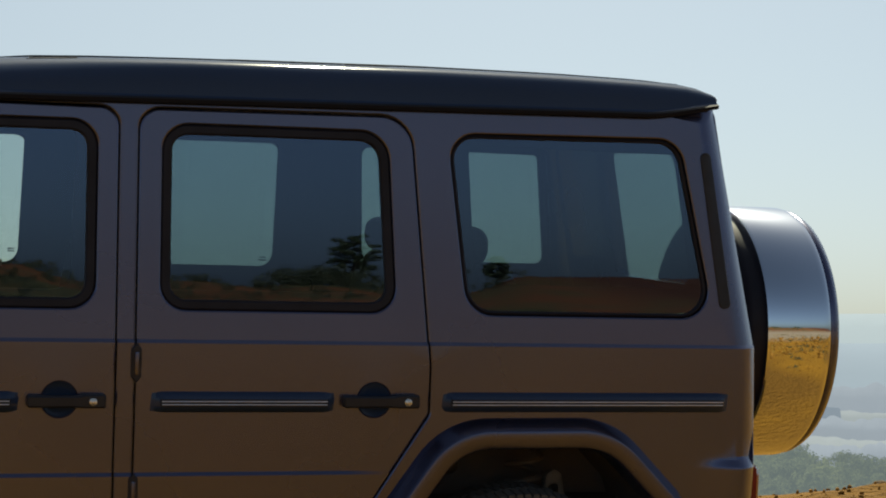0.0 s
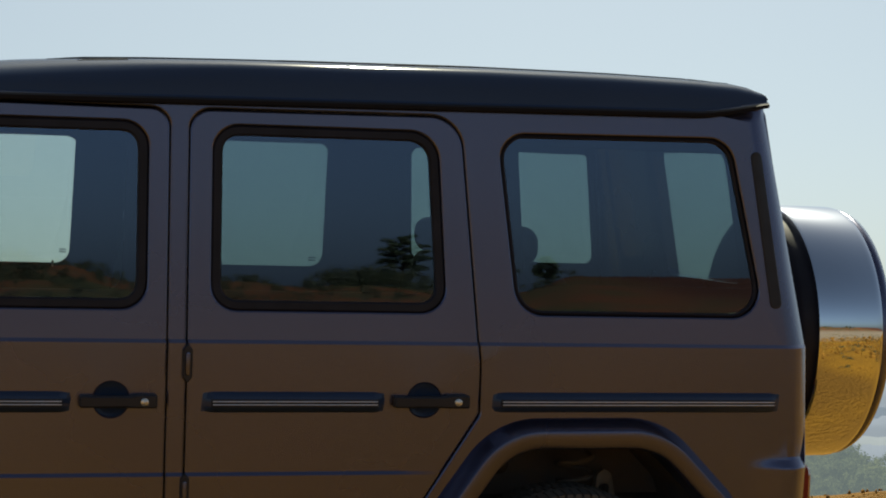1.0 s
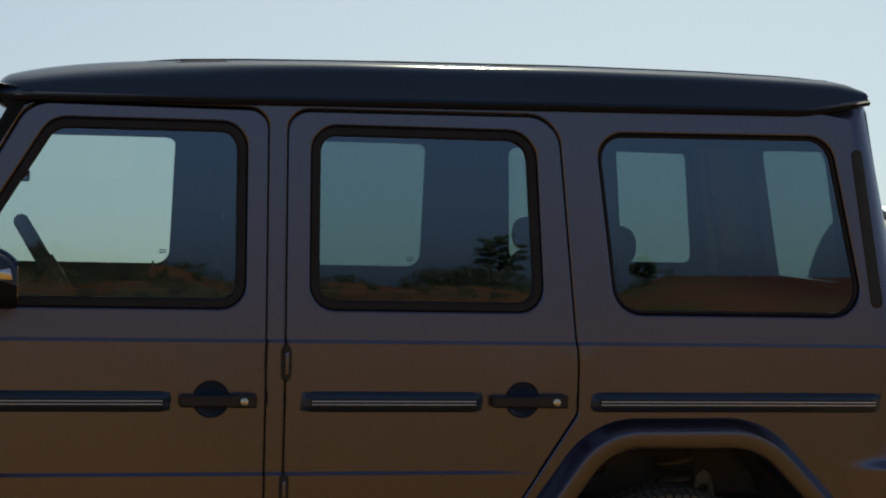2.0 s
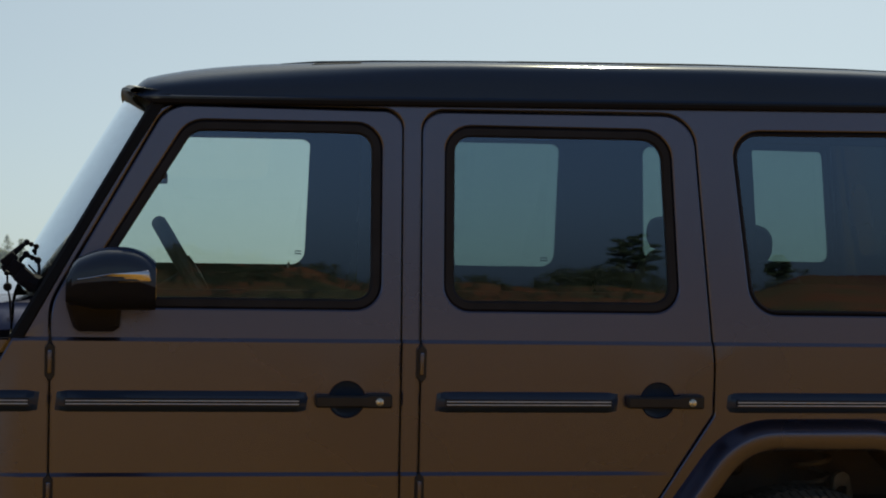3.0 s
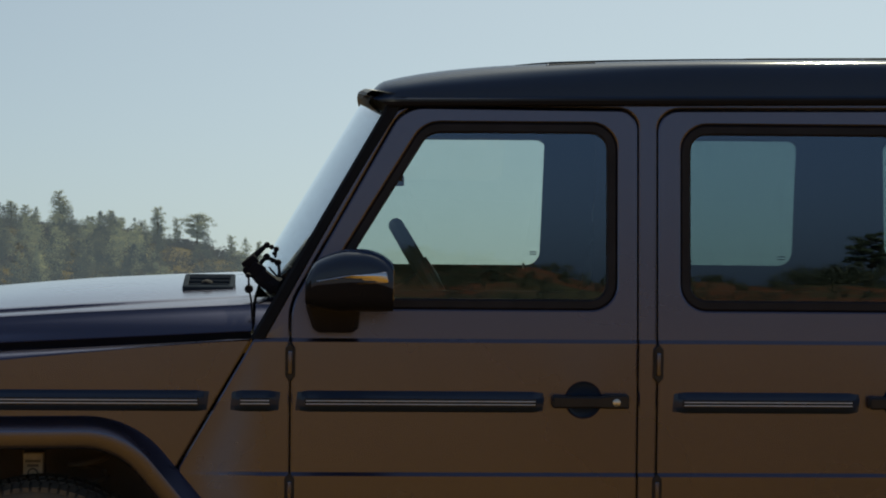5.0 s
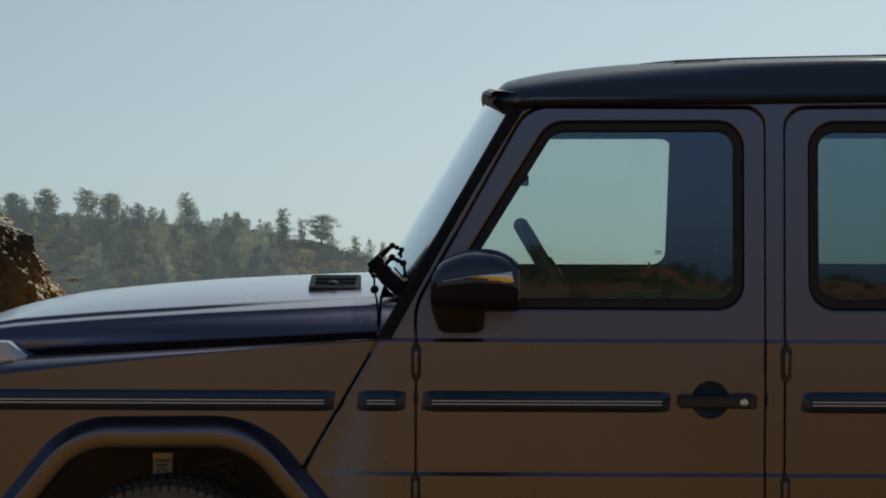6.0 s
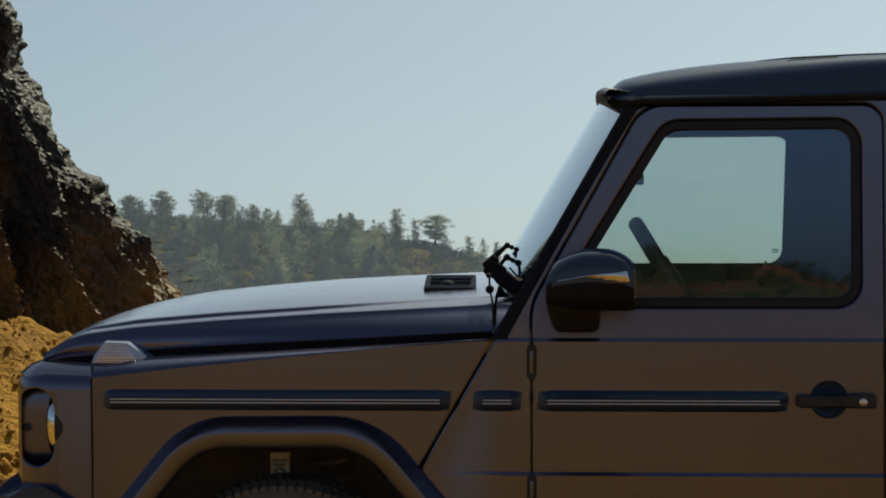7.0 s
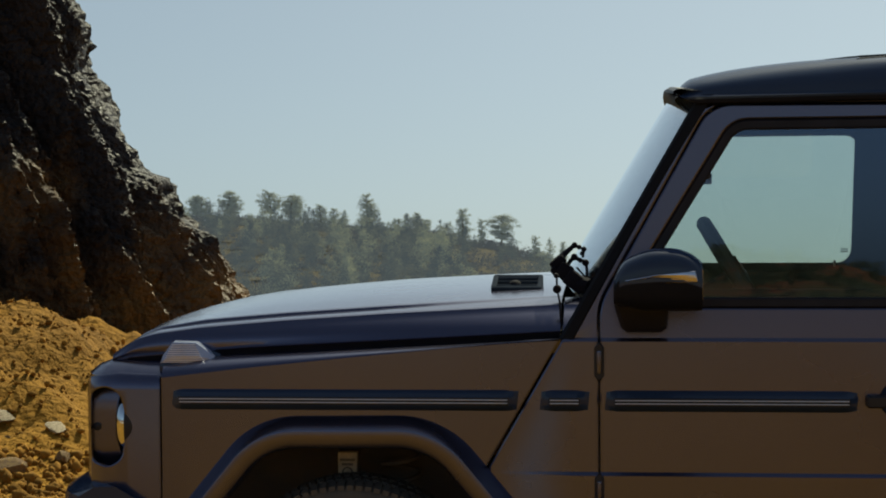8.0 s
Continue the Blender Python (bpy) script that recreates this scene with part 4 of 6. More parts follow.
for y in (0.40,):
    vent = part("bonnet_vent", sheet(rounded([(0.372, y, 0.008), (0.372, y + 0.13, 0.008), (0.522, y + 0.13, 0.008), (0.522, y, 0.008)]), [rounded([(0.388, y + 0.018, 0.004), (0.388, y + 0.112, 0.004), (0.508, y + 0.112, 0.004), (0.508, y + 0.018, 0.004)])],
                                    lambda a, b, d, y=y: (a, b, 1.286 + (b - y) * 0.24 - d), 0.04, (), edge=0.003), VENT_TRIM, car, "louvred air vent in the bonnet")
    part("vent_floor", block(0.385, 0.51, y + 0.015, y + 0.115, 1.268, 1.277, 0.0), UNDER, vent)
    for b in (y + 0.024, y + 0.060, y + 0.094):
        part("vent_slat", block(0.388, 0.508, b, b + 0.018, 1.286 + 0.24 * (b - y) - 0.008, 1.286 + 0.24 * (b - y) + 0.001, 0.002, 1), VENT_TRIM, vent)
    part("vent_nozzle", lathe([(0.017, -0.012), (0.017, 0.003), (0.011, 0.008), (0.0, 0.009)], (0.442, y + 0.045, 1.294), (0, -0.23, 0.97), 20), TRIM_IN, vent)

# wipers and their linkage at the foot of the windscreen
wiper = part("wiper_linkage", tube([(0.665, 0.22, 1.298), (0.640, 0.23, 1.305), (0.612, 0.25, 1.318), (0.585, 0.26, 1.338)], [0.024, 0.025, 0.022, 0.015], 8), TRIM_IN, car, "black wiper arm linkage at the windscreen foot", sharp=25)
for name, c, size, turn in (("link_head", (0.577, 0.255, 1.366), (0.046, 0.040, 0.028), -38), ("link_cover", (0.597, 0.250, 1.344), (0.040, 0.056, 0.038), 34), ("wiper_motor_cap", (0.628, 0.240, 1.312), (0.064, 0.060, 0.046), 38)):
    bm = block(-size[0] / 2, size[0] / 2, -size[1] / 2, size[1] / 2, -size[2] / 2, size[2] / 2, 0.006)
    bm.transform(pose(*c, 0, turn))
    part(name, bm, TRIM_IN, wiper)
for pts, r in (([(0.574, 0.25, 1.368), (0.594, 0.26, 1.389), (0.622, 0.27, 1.414)], [0.013, 0.009, 0.006]),
               ([(0.562, 0.25, 1.345), (0.570, 0.25, 1.332), (0.596, 0.25, 1.330)], 0.009),
               ([(0.624, 0.26, 1.414), (0.638, 0.28, 1.408), (0.650, 0.30, 1.402), (0.647, 0.30, 1.378)], 0.004),
               ([(0.600, 0.26, 1.352), (0.612, 0.27, 1.370), (0.623, 0.27, 1.380)], 0.006),
               ([(0.623, 0.27, 1.380), (0.638, 0.29, 1.372), (0.654, 0.30, 1.364)], 0.006),
               ([(0.656, 0.30, 1.362), (0.659, 0.30, 1.340), (0.658, 0.29, 1.318)], 0.0045),
               ([(0.630, 0.28, 1.350), (0.640, 0.29, 1.338), (0.655, 0.29, 1.322)], 0.003),
               ([(0.580, 0.08, 1.338), (0.5805, 0.08, 1.302), (0.588, 0.075, 1.267), (0.592, 0.07, 1.205)], 0.003)):
    part("wiper_link", tube(pts, r, 8), TRIM_IN, wiper)
for c, r in (((0.566, 0.24, 1.345), 0.010), ((0.624, 0.27, 1.415), 0.009), ((0.637, 0.28, 1.409), 0.007), ((0.650, 0.30, 1.402), 0.008), ((0.644, 0.30, 1.390), 0.006), ((0.623, 0.27, 1.381), 0.010), ((0.640, 0.28, 1.371), 0.007), ((0.655, 0.30, 1.363), 0.010), ((0.581, 0.08, 1.300), 0.012), ((0.578, 0.08, 1.338), 0.007)):
    part("link_pivot", lathe([(0.0, -0.012), (r * 0.8, -0.012), (r, -0.008), (r, 0.008), (r * 0.8, 0.012), (0.0, 0.012)], c, (0, 1, 0), 14), TRIM_IN, wiper)
part("wiper_blade", tube([(0.660, 0.38, 1.33), (0.622, 0.70, 1.322), (0.612, 1.00, 1.318)], 0.008, 8), TRIM_IN, wiper)

# door mirrors
def door_mirror(flip):
    def at(x, y, z):
        return (x - (0.03 if flip else 0), WIDE - y if flip else y, z - (0.14 if flip else 0))
    rows = []
    for i in range(25):
        t = (i / 24) ** 1.5
        x = 0.742 + 0.232 * t
        grow = 0.55 + 0.45 * math.sin(min(1.0, t / 0.5) * math.pi / 2)
        grow *= 1 - 0.10 * max(0, (t - 0.88) / 0.12) ** 2
        top, low = 1.338 + 0.086 * (0.36 + 0.64 * math.sin(min(1.0, (t + 0.04) / 0.6) * math.pi / 2)) * (1 - 0.42 * max(0, (t - 0.62) / 0.38) ** 2.4), 1.338 - 0.078 * (0.8 + 0.2 * min(1.0, t * 3))
        top -= 0.034 * max(0.0, 1 - t / 0.14) ** 2
        out = -0.285 + 0.13 * (1 - grow)
        row = []
        for j in range(28):
            a = TAU * j / 28
            c, s = math.cos(a), math.sin(a)
            cy, hy = (out - 0.055) / 2, (-0.055 - out) / 2
            cz, hz = (top + low) / 2, (top - low) / 2
            row.append(at(x, cy + hy * math.copysign(abs(c) ** 0.55, c), cz + hz * math.copysign(abs(s) ** 0.60, s)))
        rows.append(row)
    shell = part("mirror_housing", loft(rows, closed=True, caps=True), [ROOF_PAINT, MIRROR_BLACK], far_fd if flip else near_fd, "dark two-tone door mirror", sharp=45)
    for p in shell.data.polygons:
        if p.center.z < 1.336:
            p.material_index = 1
    line = rounded([(0.757, 1.340, 0.002), (0.86, 1.361, 0.02), (0.955, 1.3705, 0.004), (0.962, 1.340, 0.004), (0.86, 1.336, 0.02)])
    def skin(x, z, d):
        t = (x - 0.742) / 0.232
        grow = 0.55 + 0.45 * math.sin(max(0.0, min(1.0, t / 0.5)) * math.pi / 2)
        return at(x, -0.285 + 0.13 * (1 - grow) - 0.005 + d + 13.0 * (z - 1.353) ** 2, z)
    part("indicator_strip", sheet(line, [], skin, 0.012, (1.342, 1.3465, 1.351, 1.3555, 1.360, 1.3645), edge=0.002), SOFT_CHROME, shell, "bright indicator strip")
    foot = rounded([(0.738, 1.275, 0.01), (0.760, 1.205, 0.02), (0.775, 1.192, 0.015), (0.868, 1.192, 0.015), (0.884, 1.205, 0.01), (0.890, 1.275, 0.01)])
    part("mirror_foot", sheet(foot, [], lambda x, z, d: at(x, -0.10 + d + 0.25 * (1.27 - z), z), 0.10, (), edge=0.012, roll=0.01), RUBBER, shell, "black mirror foot")
    part("mirror_glass", block(at(0.9715, 0, 0)[0], at(0.9750, 0, 0)[0], *sorted((at(0, -0.25, 0)[1], at(0, -0.095, 0)[1])), at(0, 0, 1.290)[2], at(0, 0, 1.375)[2], 0.002, 1), MIRROR_STEEL, shell)


door_mirror(False)
door_mirror(True)

# turn signals on the wings
for flip in (False, True):
    def at(x, y, z):
        return (x, WIDE - y if flip else y, z)
    rows = []
    for x, z0, z1, w in ((-0.543, 1.098, 1.102, 0.026), (-0.537, 1.097, 1.117, 0.030), (-0.511, 1.097, 1.151, 0.032), (-0.507, 1.097, 1.154, 0.032), (-0.444, 1.101, 1.152, 0.030), (-0.438, 1.102, 1.149, 0.029), (-0.391, 1.107, 1.114, 0.018)):
        z0 -= 0.012
        rows.append([at(x, 0.075 - w, z0), at(x, 0.073 - w, z0 + 0.4 * (z1 - z0)), at(x, 0.082 - w * 0.7, z1 - 0.003), at(x, 0.088, z1), at(x, 0.094 + w * 0.7, z1 - 0.003), at(x, 0.10 + w, z0)])
    lens = part("turn_signal", loft(rows, closed=True, caps=True), CLEAR_LENS, car, "ribbed clear turn signal on the wing", sharp=30)
    for k in range(9):
        z = 1.096 + 0.0060 * k
        y = 0.0415 + 0.019 * max(0.0, (z - 1.086) / 0.066 - 0.4) / 0.6
        part("lens_rib", tube([at(-0.532 + 0.0028 * k, y, z), at(-0.500, y - 0.0015, z), at(-0.412 - 0.0040 * k, y + 0.002, z)], 0.0013, 6), BRIGHT_LINE, lens)
    part("signal_base", block(-0.545, -0.365, *sorted((at(0, 0.036, 0)[1], at(0, 0.135, 0)[1])), 1.066, 1.096, 0.012), ROOF_PAINT, lens, "dark signal base")
    part("signal_tail", loft([[at(-0.410, 0.050, 1.086), at(-0.400, 0.085, 1.126), at(-0.410, 0.125, 1.086)], [at(-0.384, 0.058, 1.088), at(-0.380, 0.088, 1.117), at(-0.384, 0.115, 1.088)], [at(-0.364, 0.070, 1.088), at(-0.364, 0.088, 1.104), at(-0.364, 0.105, 1.088)]], closed=True, caps=True), ROOF_PAINT, lens)

# nose with round headlamps, grille and bumper
PLAN = [(-0.535, 0.003), (-0.60, 0.005), (-0.66, 0.012), (-0.71, 0.030), (-0.75, 0.068), (-0.774, 0.125), (-0.785, 0.20), (-0.789, 0.26)]


def nose_skin(x, z):
    y = lerp(-x, [(-px, py) for px, py in PLAN])
    return y + 0.05 * max(0.0, (z - 1.02) / 0.05) ** 2 * 0.5


LAMP_CUT = rounded([(-0.755, 0.812, 0.03), (-0.755, 1.005, 0.04), (-0.70, 1.030, 0.06), (-0.650, 1.012, 0.06), (-0.630, 0.92, 0.25), (-0.648, 0.822, 0.06), (-0.69, 0.800, 0.05)])
COLUMNS = [[(x, 0.44), (x, 1.08)] for x in (-0.57, -0.60, -0.63, -0.66, -0.685, -0.71, -0.73, -0.75, -0.762, -0.774, -0.781)]
front_rows = []
for z in (0.46, 0.76, 1.02, 1.045, 1.06):
    k = 0.05 * max(0.0, (z - 1.02) / 0.05) ** 2
    front_rows.append([(-0.789 + k, 0.26 + k * 0.3, z), (-0.796 + k, 0.50, z), (-0.80 + k, 0.88, z), (-0.796 + k, WIDE - 0.50, z), (-0.789 + k, WIDE - 0.26 - k * 0.3, z)])
front_rows.append([(-0.70, 0.26, 1.095), (-0.705, 0.50, 1.10), (-0.71, 0.88, 1.105), (-0.705, WIDE - 0.50, 1.10), (-0.70, WIDE - 0.26, 1.095)])
nose = part("nose_panel", loft(front_rows), PAINT, car, "satin grey front panel behind the grille", sharp=40)
for flip in (False, True):
    def at(x, y, z):
        return (x, WIDE - y if flip else y, z)
    line = rounded([(-0.5345, 0.44, 0.0), (-0.5345, 1.062, 0.015), (-0.66, 1.066, 0.0), (-0.789, 1.045, 0.05), (-0.789, 0.44, 0.0)])
    part("nose_corner", sheet(line, [LAMP_CUT], lambda x, z, d: at(x, nose_skin(x, z) + d, z), 0.02, (1.02, 1.035, 1.05), lines=COLUMNS), PAINT, nose, "satin grey front corner panel", sharp=24)
    rows = [[at(x, nose_skin(x, 1.06) + 0.006, 1.056) for x, _ in PLAN], [at(max(x, -0.76) * 0.985, max(nose_skin(x, 1.06) + 0.035, 0.06), 1.080) for x, _ in PLAN], [at(max(x, -0.70), max(0.12, nose_skin(x, 1.06) + 0.05), 1.096) for x, _ in PLAN]]
    part("nose_top", loft(rows), PAINT, nose, sharp=50)
    part("headlamp_bucket", sheet(inset(LAMP_CUT, -0.012), [], lambda x, z, d: at(x, 0.104 + 0.25 * (z - 0.91) ** 2 + d, z), 0.01, (0.85, 0.95), edge=0.004, lines=[c for c in COLUMNS if c[0][0] < -0.64]), PAINT, nose, "shaded headlamp recess", sharp=60)
    part("headlamp", lathe([(0.0, -0.034), (0.04, -0.031), (0.08, -0.022), (0.104, -0.009), (0.114, 0.006), (0.113, 0.03)], at(-0.656, 0.138, 0.916), (1, 0.0, 0.0), 48), MIRROR_STEEL, nose, "round clear headlamp", sharp=60)
    part("headlamp_ring", lathe([(0.112, 0.016), (0.119, 0.016), (0.121, 0.024), (0.117, 0.05), (0.112, 0.05)], at(-0.656, 0.125, 0.916), (1, 0, 0), 48), BLACK_TRIM, nose)
    part("parking_sensor", lathe([(0.012, 0.006), (0.012, -0.002), (0.009, -0.004), (0.0, -0.005)], at(-0.742, 0.1035, 0.905), (0, 1.0, 0) if not flip else (0, -1.0, 0), 20), BLACK_TRIM, nose)
for k in range(3):
    z = 0.83 + 0.075 * k
    part("grille_bar", block(-0.83, -0.795, 0.36, WIDE - 0.36, z, z + 0.045, 0.012), BLACK_TRIM, nose, "grille bar")
rows = []
for i in range(41):
    y = -0.03 + (WIDE + 0.06) * i / 40
    c = (abs(y - 0.88) / 0.91) ** 8
    x = -0.868 + 0.10 * c
    rows.append([(x + 0.30 - 0.10 * c, y, 0.70), (x + 0.11, y, 0.752), (x + 0.05, y, 0.750), (x + 0.006, y, 0.724), (x, y, 0.706), (x + 0.01, y, 0.56), (x + 0.06, y, 0.50), (x + 0.30, y, 0.48)])
part("front_bumper", loft(rows, caps=True), ROOF_PAINT, car, "dark front bumper", sharp=35)

# tail: rear wall with its window, lamps, spare wheel in a polished ring
def tail(y, z, d):
    x = lerp(z, REAR) - 0.006
    k = min(y, WIDE - y)
    if k < 0.16:
        x -= 0.03 * ((0.16 - k) / 0.16) ** 2
    return (x - d, y, z)


wall = rounded([(0.062, 0.45, 0.03), (0.062, 1.17, 0.0), (0.118, 1.884, 0.03), (WIDE - 0.118, 1.884, 0.03), (WIDE - 0.062, 1.17, 0.0), (WIDE - 0.062, 0.45, 0.03)])
back_win = rounded([(0.385, 1.330, 0.05), (0.385, 1.750, 0.05), (0.985, 1.750, 0.02), (0.985, 1.330, 0.02)])
tail_wall = part("rear_wall", sheet(wall, [back_win], tail, 0.04, (1.17, 0.9)), PAINT, car, "satin grey rear wall")
pane = part("back_pane", slab(inset(back_win, -0.006), tail, 0.012, 0.016), [GLASS_TINT, FILM_TINT], tail_wall, "tinted rear window")
for flip in (False, True):
    def at(x, y, z):
        return (x, WIDE - y if flip else y, z)
    rows = []
    for z, k in ((0.56, 0.5), (0.58, 1), (0.766, 1), (0.786, 0.85), (0.798, 0.3)):
        rows.append([at(3.615, 0.045, z), at(3.630 + 0.016 * k, 0.046, z), at(3.640 + 0.020 * k, 0.062, z), at(3.640 + 0.020 * k, 0.19, z), at(3.615, 0.20, z)])
    part("tail_lamp", loft(rows, closed=True, caps=True), RED_LENS, tail_wall, "red tail lamp")
    # dark trim slot in the rear pillar, and the pressed swelling under the waist
    slot = rounded([(3.418, 1.748, 0.017), (3.455, 1.752, 0.017), (3.524, 1.282, 0.017), (3.486, 1.278, 0.017)])
    if not flip:
        part("pillar_vent", sheet(slot, [], lambda x, z, d: near(x, z, d - 0.004), 0.012, (), edge=0.003), BLACK_TRIM, near_body, "black pillar vent trim")
part("rear_bumper", block(3.50, 3.72, 0.02, WIDE - 0.02, 0.44, 0.60, 0.04, 3), BLACK_TRIM, car, "black rear bumper")
part("latch", tube([(3.60, 0.55, 0.83), (3.66, 0.55, 0.84), (3.68, 0.54, 0.825)], 0.010, 8), BLACK_TRIM, tail_wall)

SC = (0.86, 1.150)       # spare wheel centre: y, z
spare = part("spare_wheel", lathe([(0.0, 3.795), (0.20, 3.79), (0.37, 3.792), (0.398, 3.80), (0.408, 3.82), (0.408, 3.90), (0.38, 4.0)], (0, *SC), (1, 0, 0), 72), RUBBER, car, "spare wheel in a polished round cover", sharp=50)
part("spare_cover", lathe([(0.407, 3.858), (0.428, 3.858), (0.433, 3.868), (0.4335, 4.062), (0.4325, 4.074), (0.4290, 4.085), (0.4230, 4.092), (0.412, 4.094)], (0, *SC), (1, 0, 0), 128), MIRROR_STEEL, spare, "polished steel ring", sharp=60)
part("cover_disc", lathe([(0.420, 4.088), (0.4255, 4.096), (0.426, 4.104), (0.415, 4.124), (0.36, 4.142), (0.15, 4.155), (0.0, 4.155)], (0, *SC), (1, 0, 0), 96), PAINT, spare, "satin grey cover disc", sharp=50)
part("spare_bracket", lathe([(0.12, 3.58), (0.12, 3.80)], (0, *SC), (1, 0, 0), 24), UNDER, spare)

# wheels
def wheel(x, y, zc):
    prof = [(0.23, -0.09), (0.30, -0.118), (0.345, -0.128), (0.370, -0.118), (0.381, -0.10), (0.385, -0.06), (0.386, 0.0), (0.385, 0.06), (0.381, 0.10), (0.370, 0.118), (0.345, 0.128), (0.23, 0.09)]
    tyre = part("wheel", lathe([(0.05, -0.03), (0.20, -0.055), (0.232, -0.095), (0.238, -0.09), (0.238, 0.09), (0.05, 0.09)], (x, y, zc), (0, 1, 0), 40), GREY_METAL, car, "road wheel with a block-tread tyre", sharp=50)
    ring = part("tyre", lathe(prof, (x, y, zc), (0, 1, 0), 80), TYRE, tyre, "dusty black block-tread tyre", sharp=50)
    bm = bmesh.new()
    for k in range(92):
        a = TAU * k / 92
        for w0, w1, off in ((-0.122, -0.068, 0.0), (-0.060, -0.006, 0.5), (0.006, 0.060, 0.0), (0.068, 0.122, 0.5)):
            t = a + TAU / 92 * off
            r0, r1 = 0.378, 0.3915
            vs = []
            for r in (r0, r1):
                for ww, dt in ((w0, -0.027), (w1, -0.022), (w1, 0.025), (w0, 0.020)):
                    rr = r - 0.010 * max(0, (abs(ww) - 0.09) / 0.03)
                    vs.append(bm.verts.new((x + rr * math.cos(t + dt), y + ww, zc + rr * math.sin(t + dt))))
            for f in ((0, 1, 2, 3), (4, 5, 6, 7), (0, 1, 5, 4), (1, 2, 6, 5), (2, 3, 7, 6), (3, 0, 4, 7)):
                bm.faces.new([vs[i] for i in f])
    bmesh.ops.recalc_face_normals(bm, faces=bm.faces)
    part("tread", bm, TYRE, tyre)


for x in (0.0, 2.89):
    wheel(x, 0.14, 0.372 if x < 1 else 0.342)
    wheel(x, WIDE - 0.14, 0.372 if x < 1 else 0.342)
# axles, springs and dampers in the wheel wells
part("front_axle", tube([(0.0, 0.2, 0.39), (0.0, WIDE - 0.2, 0.39)], 0.05, 12), UNDER, car)
part("rear_axle", tube([(2.89, 0.2, 0.39), (2.89, WIDE - 0.2, 0.39)], 0.05, 12), UNDER, car)
damper = part("spring_mount", block(-0.068, -0.006, 0.25, 0.30, 0.60, 0.818, 0.006), UNDER, car, "spring mount carrying a faded label")
tag = part("maker_label", block(-0.066, -0.010, 0.244, 0.2495, 0.728, 0.814, 0.002, 1), LABEL, damper, "faded beige label with dark marks")
part("label_mark", block(-0.060, -0.016, 0.2425, 0.2445, 0.789, 0.796, 0, 1), UNDER, tag)
part("label_mark", block(-0.054, -0.022, 0.2425, 0.2445, 0.776, 0.783, 0, 1), UNDER, tag)
part("label_mark", lathe([(0.011, 0.0), (0.011, -0.002), (0.016, -0.002), (0.016, 0.0)], (-0.038, 0.2440, 0.757), (0, 1, 0), 20), UNDER, tag)
for x, y in ((0.10, 0.42), (3.02, 0.42)):
    pts = [(x + 0.055 * math.cos(a), y + 0.055 * math.sin(a), 0.50 + 0.34 * a / (TAU * 6)) for a in [TAU * 6 * i / 144 for i in range(145)]]
    part("coil_spring", tube(pts, 0.008, 6), UNDER, car)
bracket = rounded([(3.035, 0.56, 0.01), (3.065, 0.735, 0.02), (3.088, 0.750, 0.012), (3.112, 0.735, 0.02), (3.150, 0.56, 0.01)])
part("damper_bracket", sheet(bracket, [rounded([(3.072, 0.672, 0.012), (3.072, 0.704, 0.012), (3.104, 0.704, 0.012), (3.104, 0.672, 0.012)])], lambda x, z, d: (x, 0.33 + d, z), 0.03, (), edge=0.004), DUSTY_STEEL, car, "dusty steel damper bracket")
part("chassis_rail", block(0.3, 3.5, 0.42, 0.52, 0.44, 0.60, 0.01), UNDER, car)
part("chassis_rail", block(0.3, 3.5, WIDE - 0.52, WIDE - 0.42, 0.44, 0.60, 0.01), UNDER, car)
part("floor_pan", block(0.45, 3.55, 0.08, WIDE - 0.08, 0.60, 0.64, 0.0), UNDER, car)
part("sill", block(0.56, 2.33, -0.012, 0.06, 0.40, 0.50, 0.02), BLACK_TRIM, car)

# inside: dashboard, steering wheel, seats
part("dashboard", loft([[(0.60, y, 0.75), (0.60, y, 1.20), (0.72, y, 1.232), (0.86, y, 1.225), (0.92, y, 1.18), (0.93, y, 0.85)] for y in (0.10, 0.5, 0.88, 1.26, WIDE - 0.10)]), TRIM_IN, car, "dark dashboard")
wheel_bm = bmesh.new()
cen, nrm = Vector((1.094, 0.45, 1.310)), Vector((0.861, 0.0, 0.508)).normalized()
u = Vector((0, 1, 0))
w = nrm.cross(u)
ring = [cen + (u * math.cos(TAU * i / 40) + w * math.sin(TAU * i / 40)) * 0.185 for i in range(40)]
rings = []
for i in range(40):
    rad = (ring[i] - cen).normalized()
    rings.append([wheel_bm.verts.new(ring[i] + (rad * math.cos(TAU * j / 10) + nrm * math.sin(TAU * j / 10)) * 0.023) for j in range(10)])
for i in range(40):
    for j in range(10):
        wheel_bm.faces.new([rings[i][j], rings[i][(j + 1) % 10], rings[(i + 1) % 40][(j + 1) % 10], rings[(i + 1) % 40][j]])
bmesh.ops.recalc_face_normals(wheel_bm, faces=wheel_bm.faces)
steer = part("steering_wheel", wheel_bm, SEAT, car, "dark leather steering wheel")
part("wheel_hub", lathe([(0.0, -0.02), (0.06, -0.02), (0.07, 0.0), (0.06, 0.03), (0.0, 0.035)], cen, nrm, 24), SEAT, steer)
for a in (0.0, math.pi, -math.pi / 2):
    part("wheel_spoke", tube([cen, cen + (u * math.cos(a) + w * math.sin(a)) * 0.18], [0.02, 0.012], 8), SEAT, steer)
part("steering_column", tube([cen, (0.88, 0.45, 1.17)], 0.035, 10), TRIM_IN, steer)


def pad(x0, x1, y0, y1, z0, z1, lean=0.0, r=0.04):
    bm = block(x0, x1, y0, y1, z0, z1, min(r, 0.45 * (x1 - x0)), 4)
    for v in bm.verts:
        v.co.x += lean * (v.co.z - z0)
    return bm


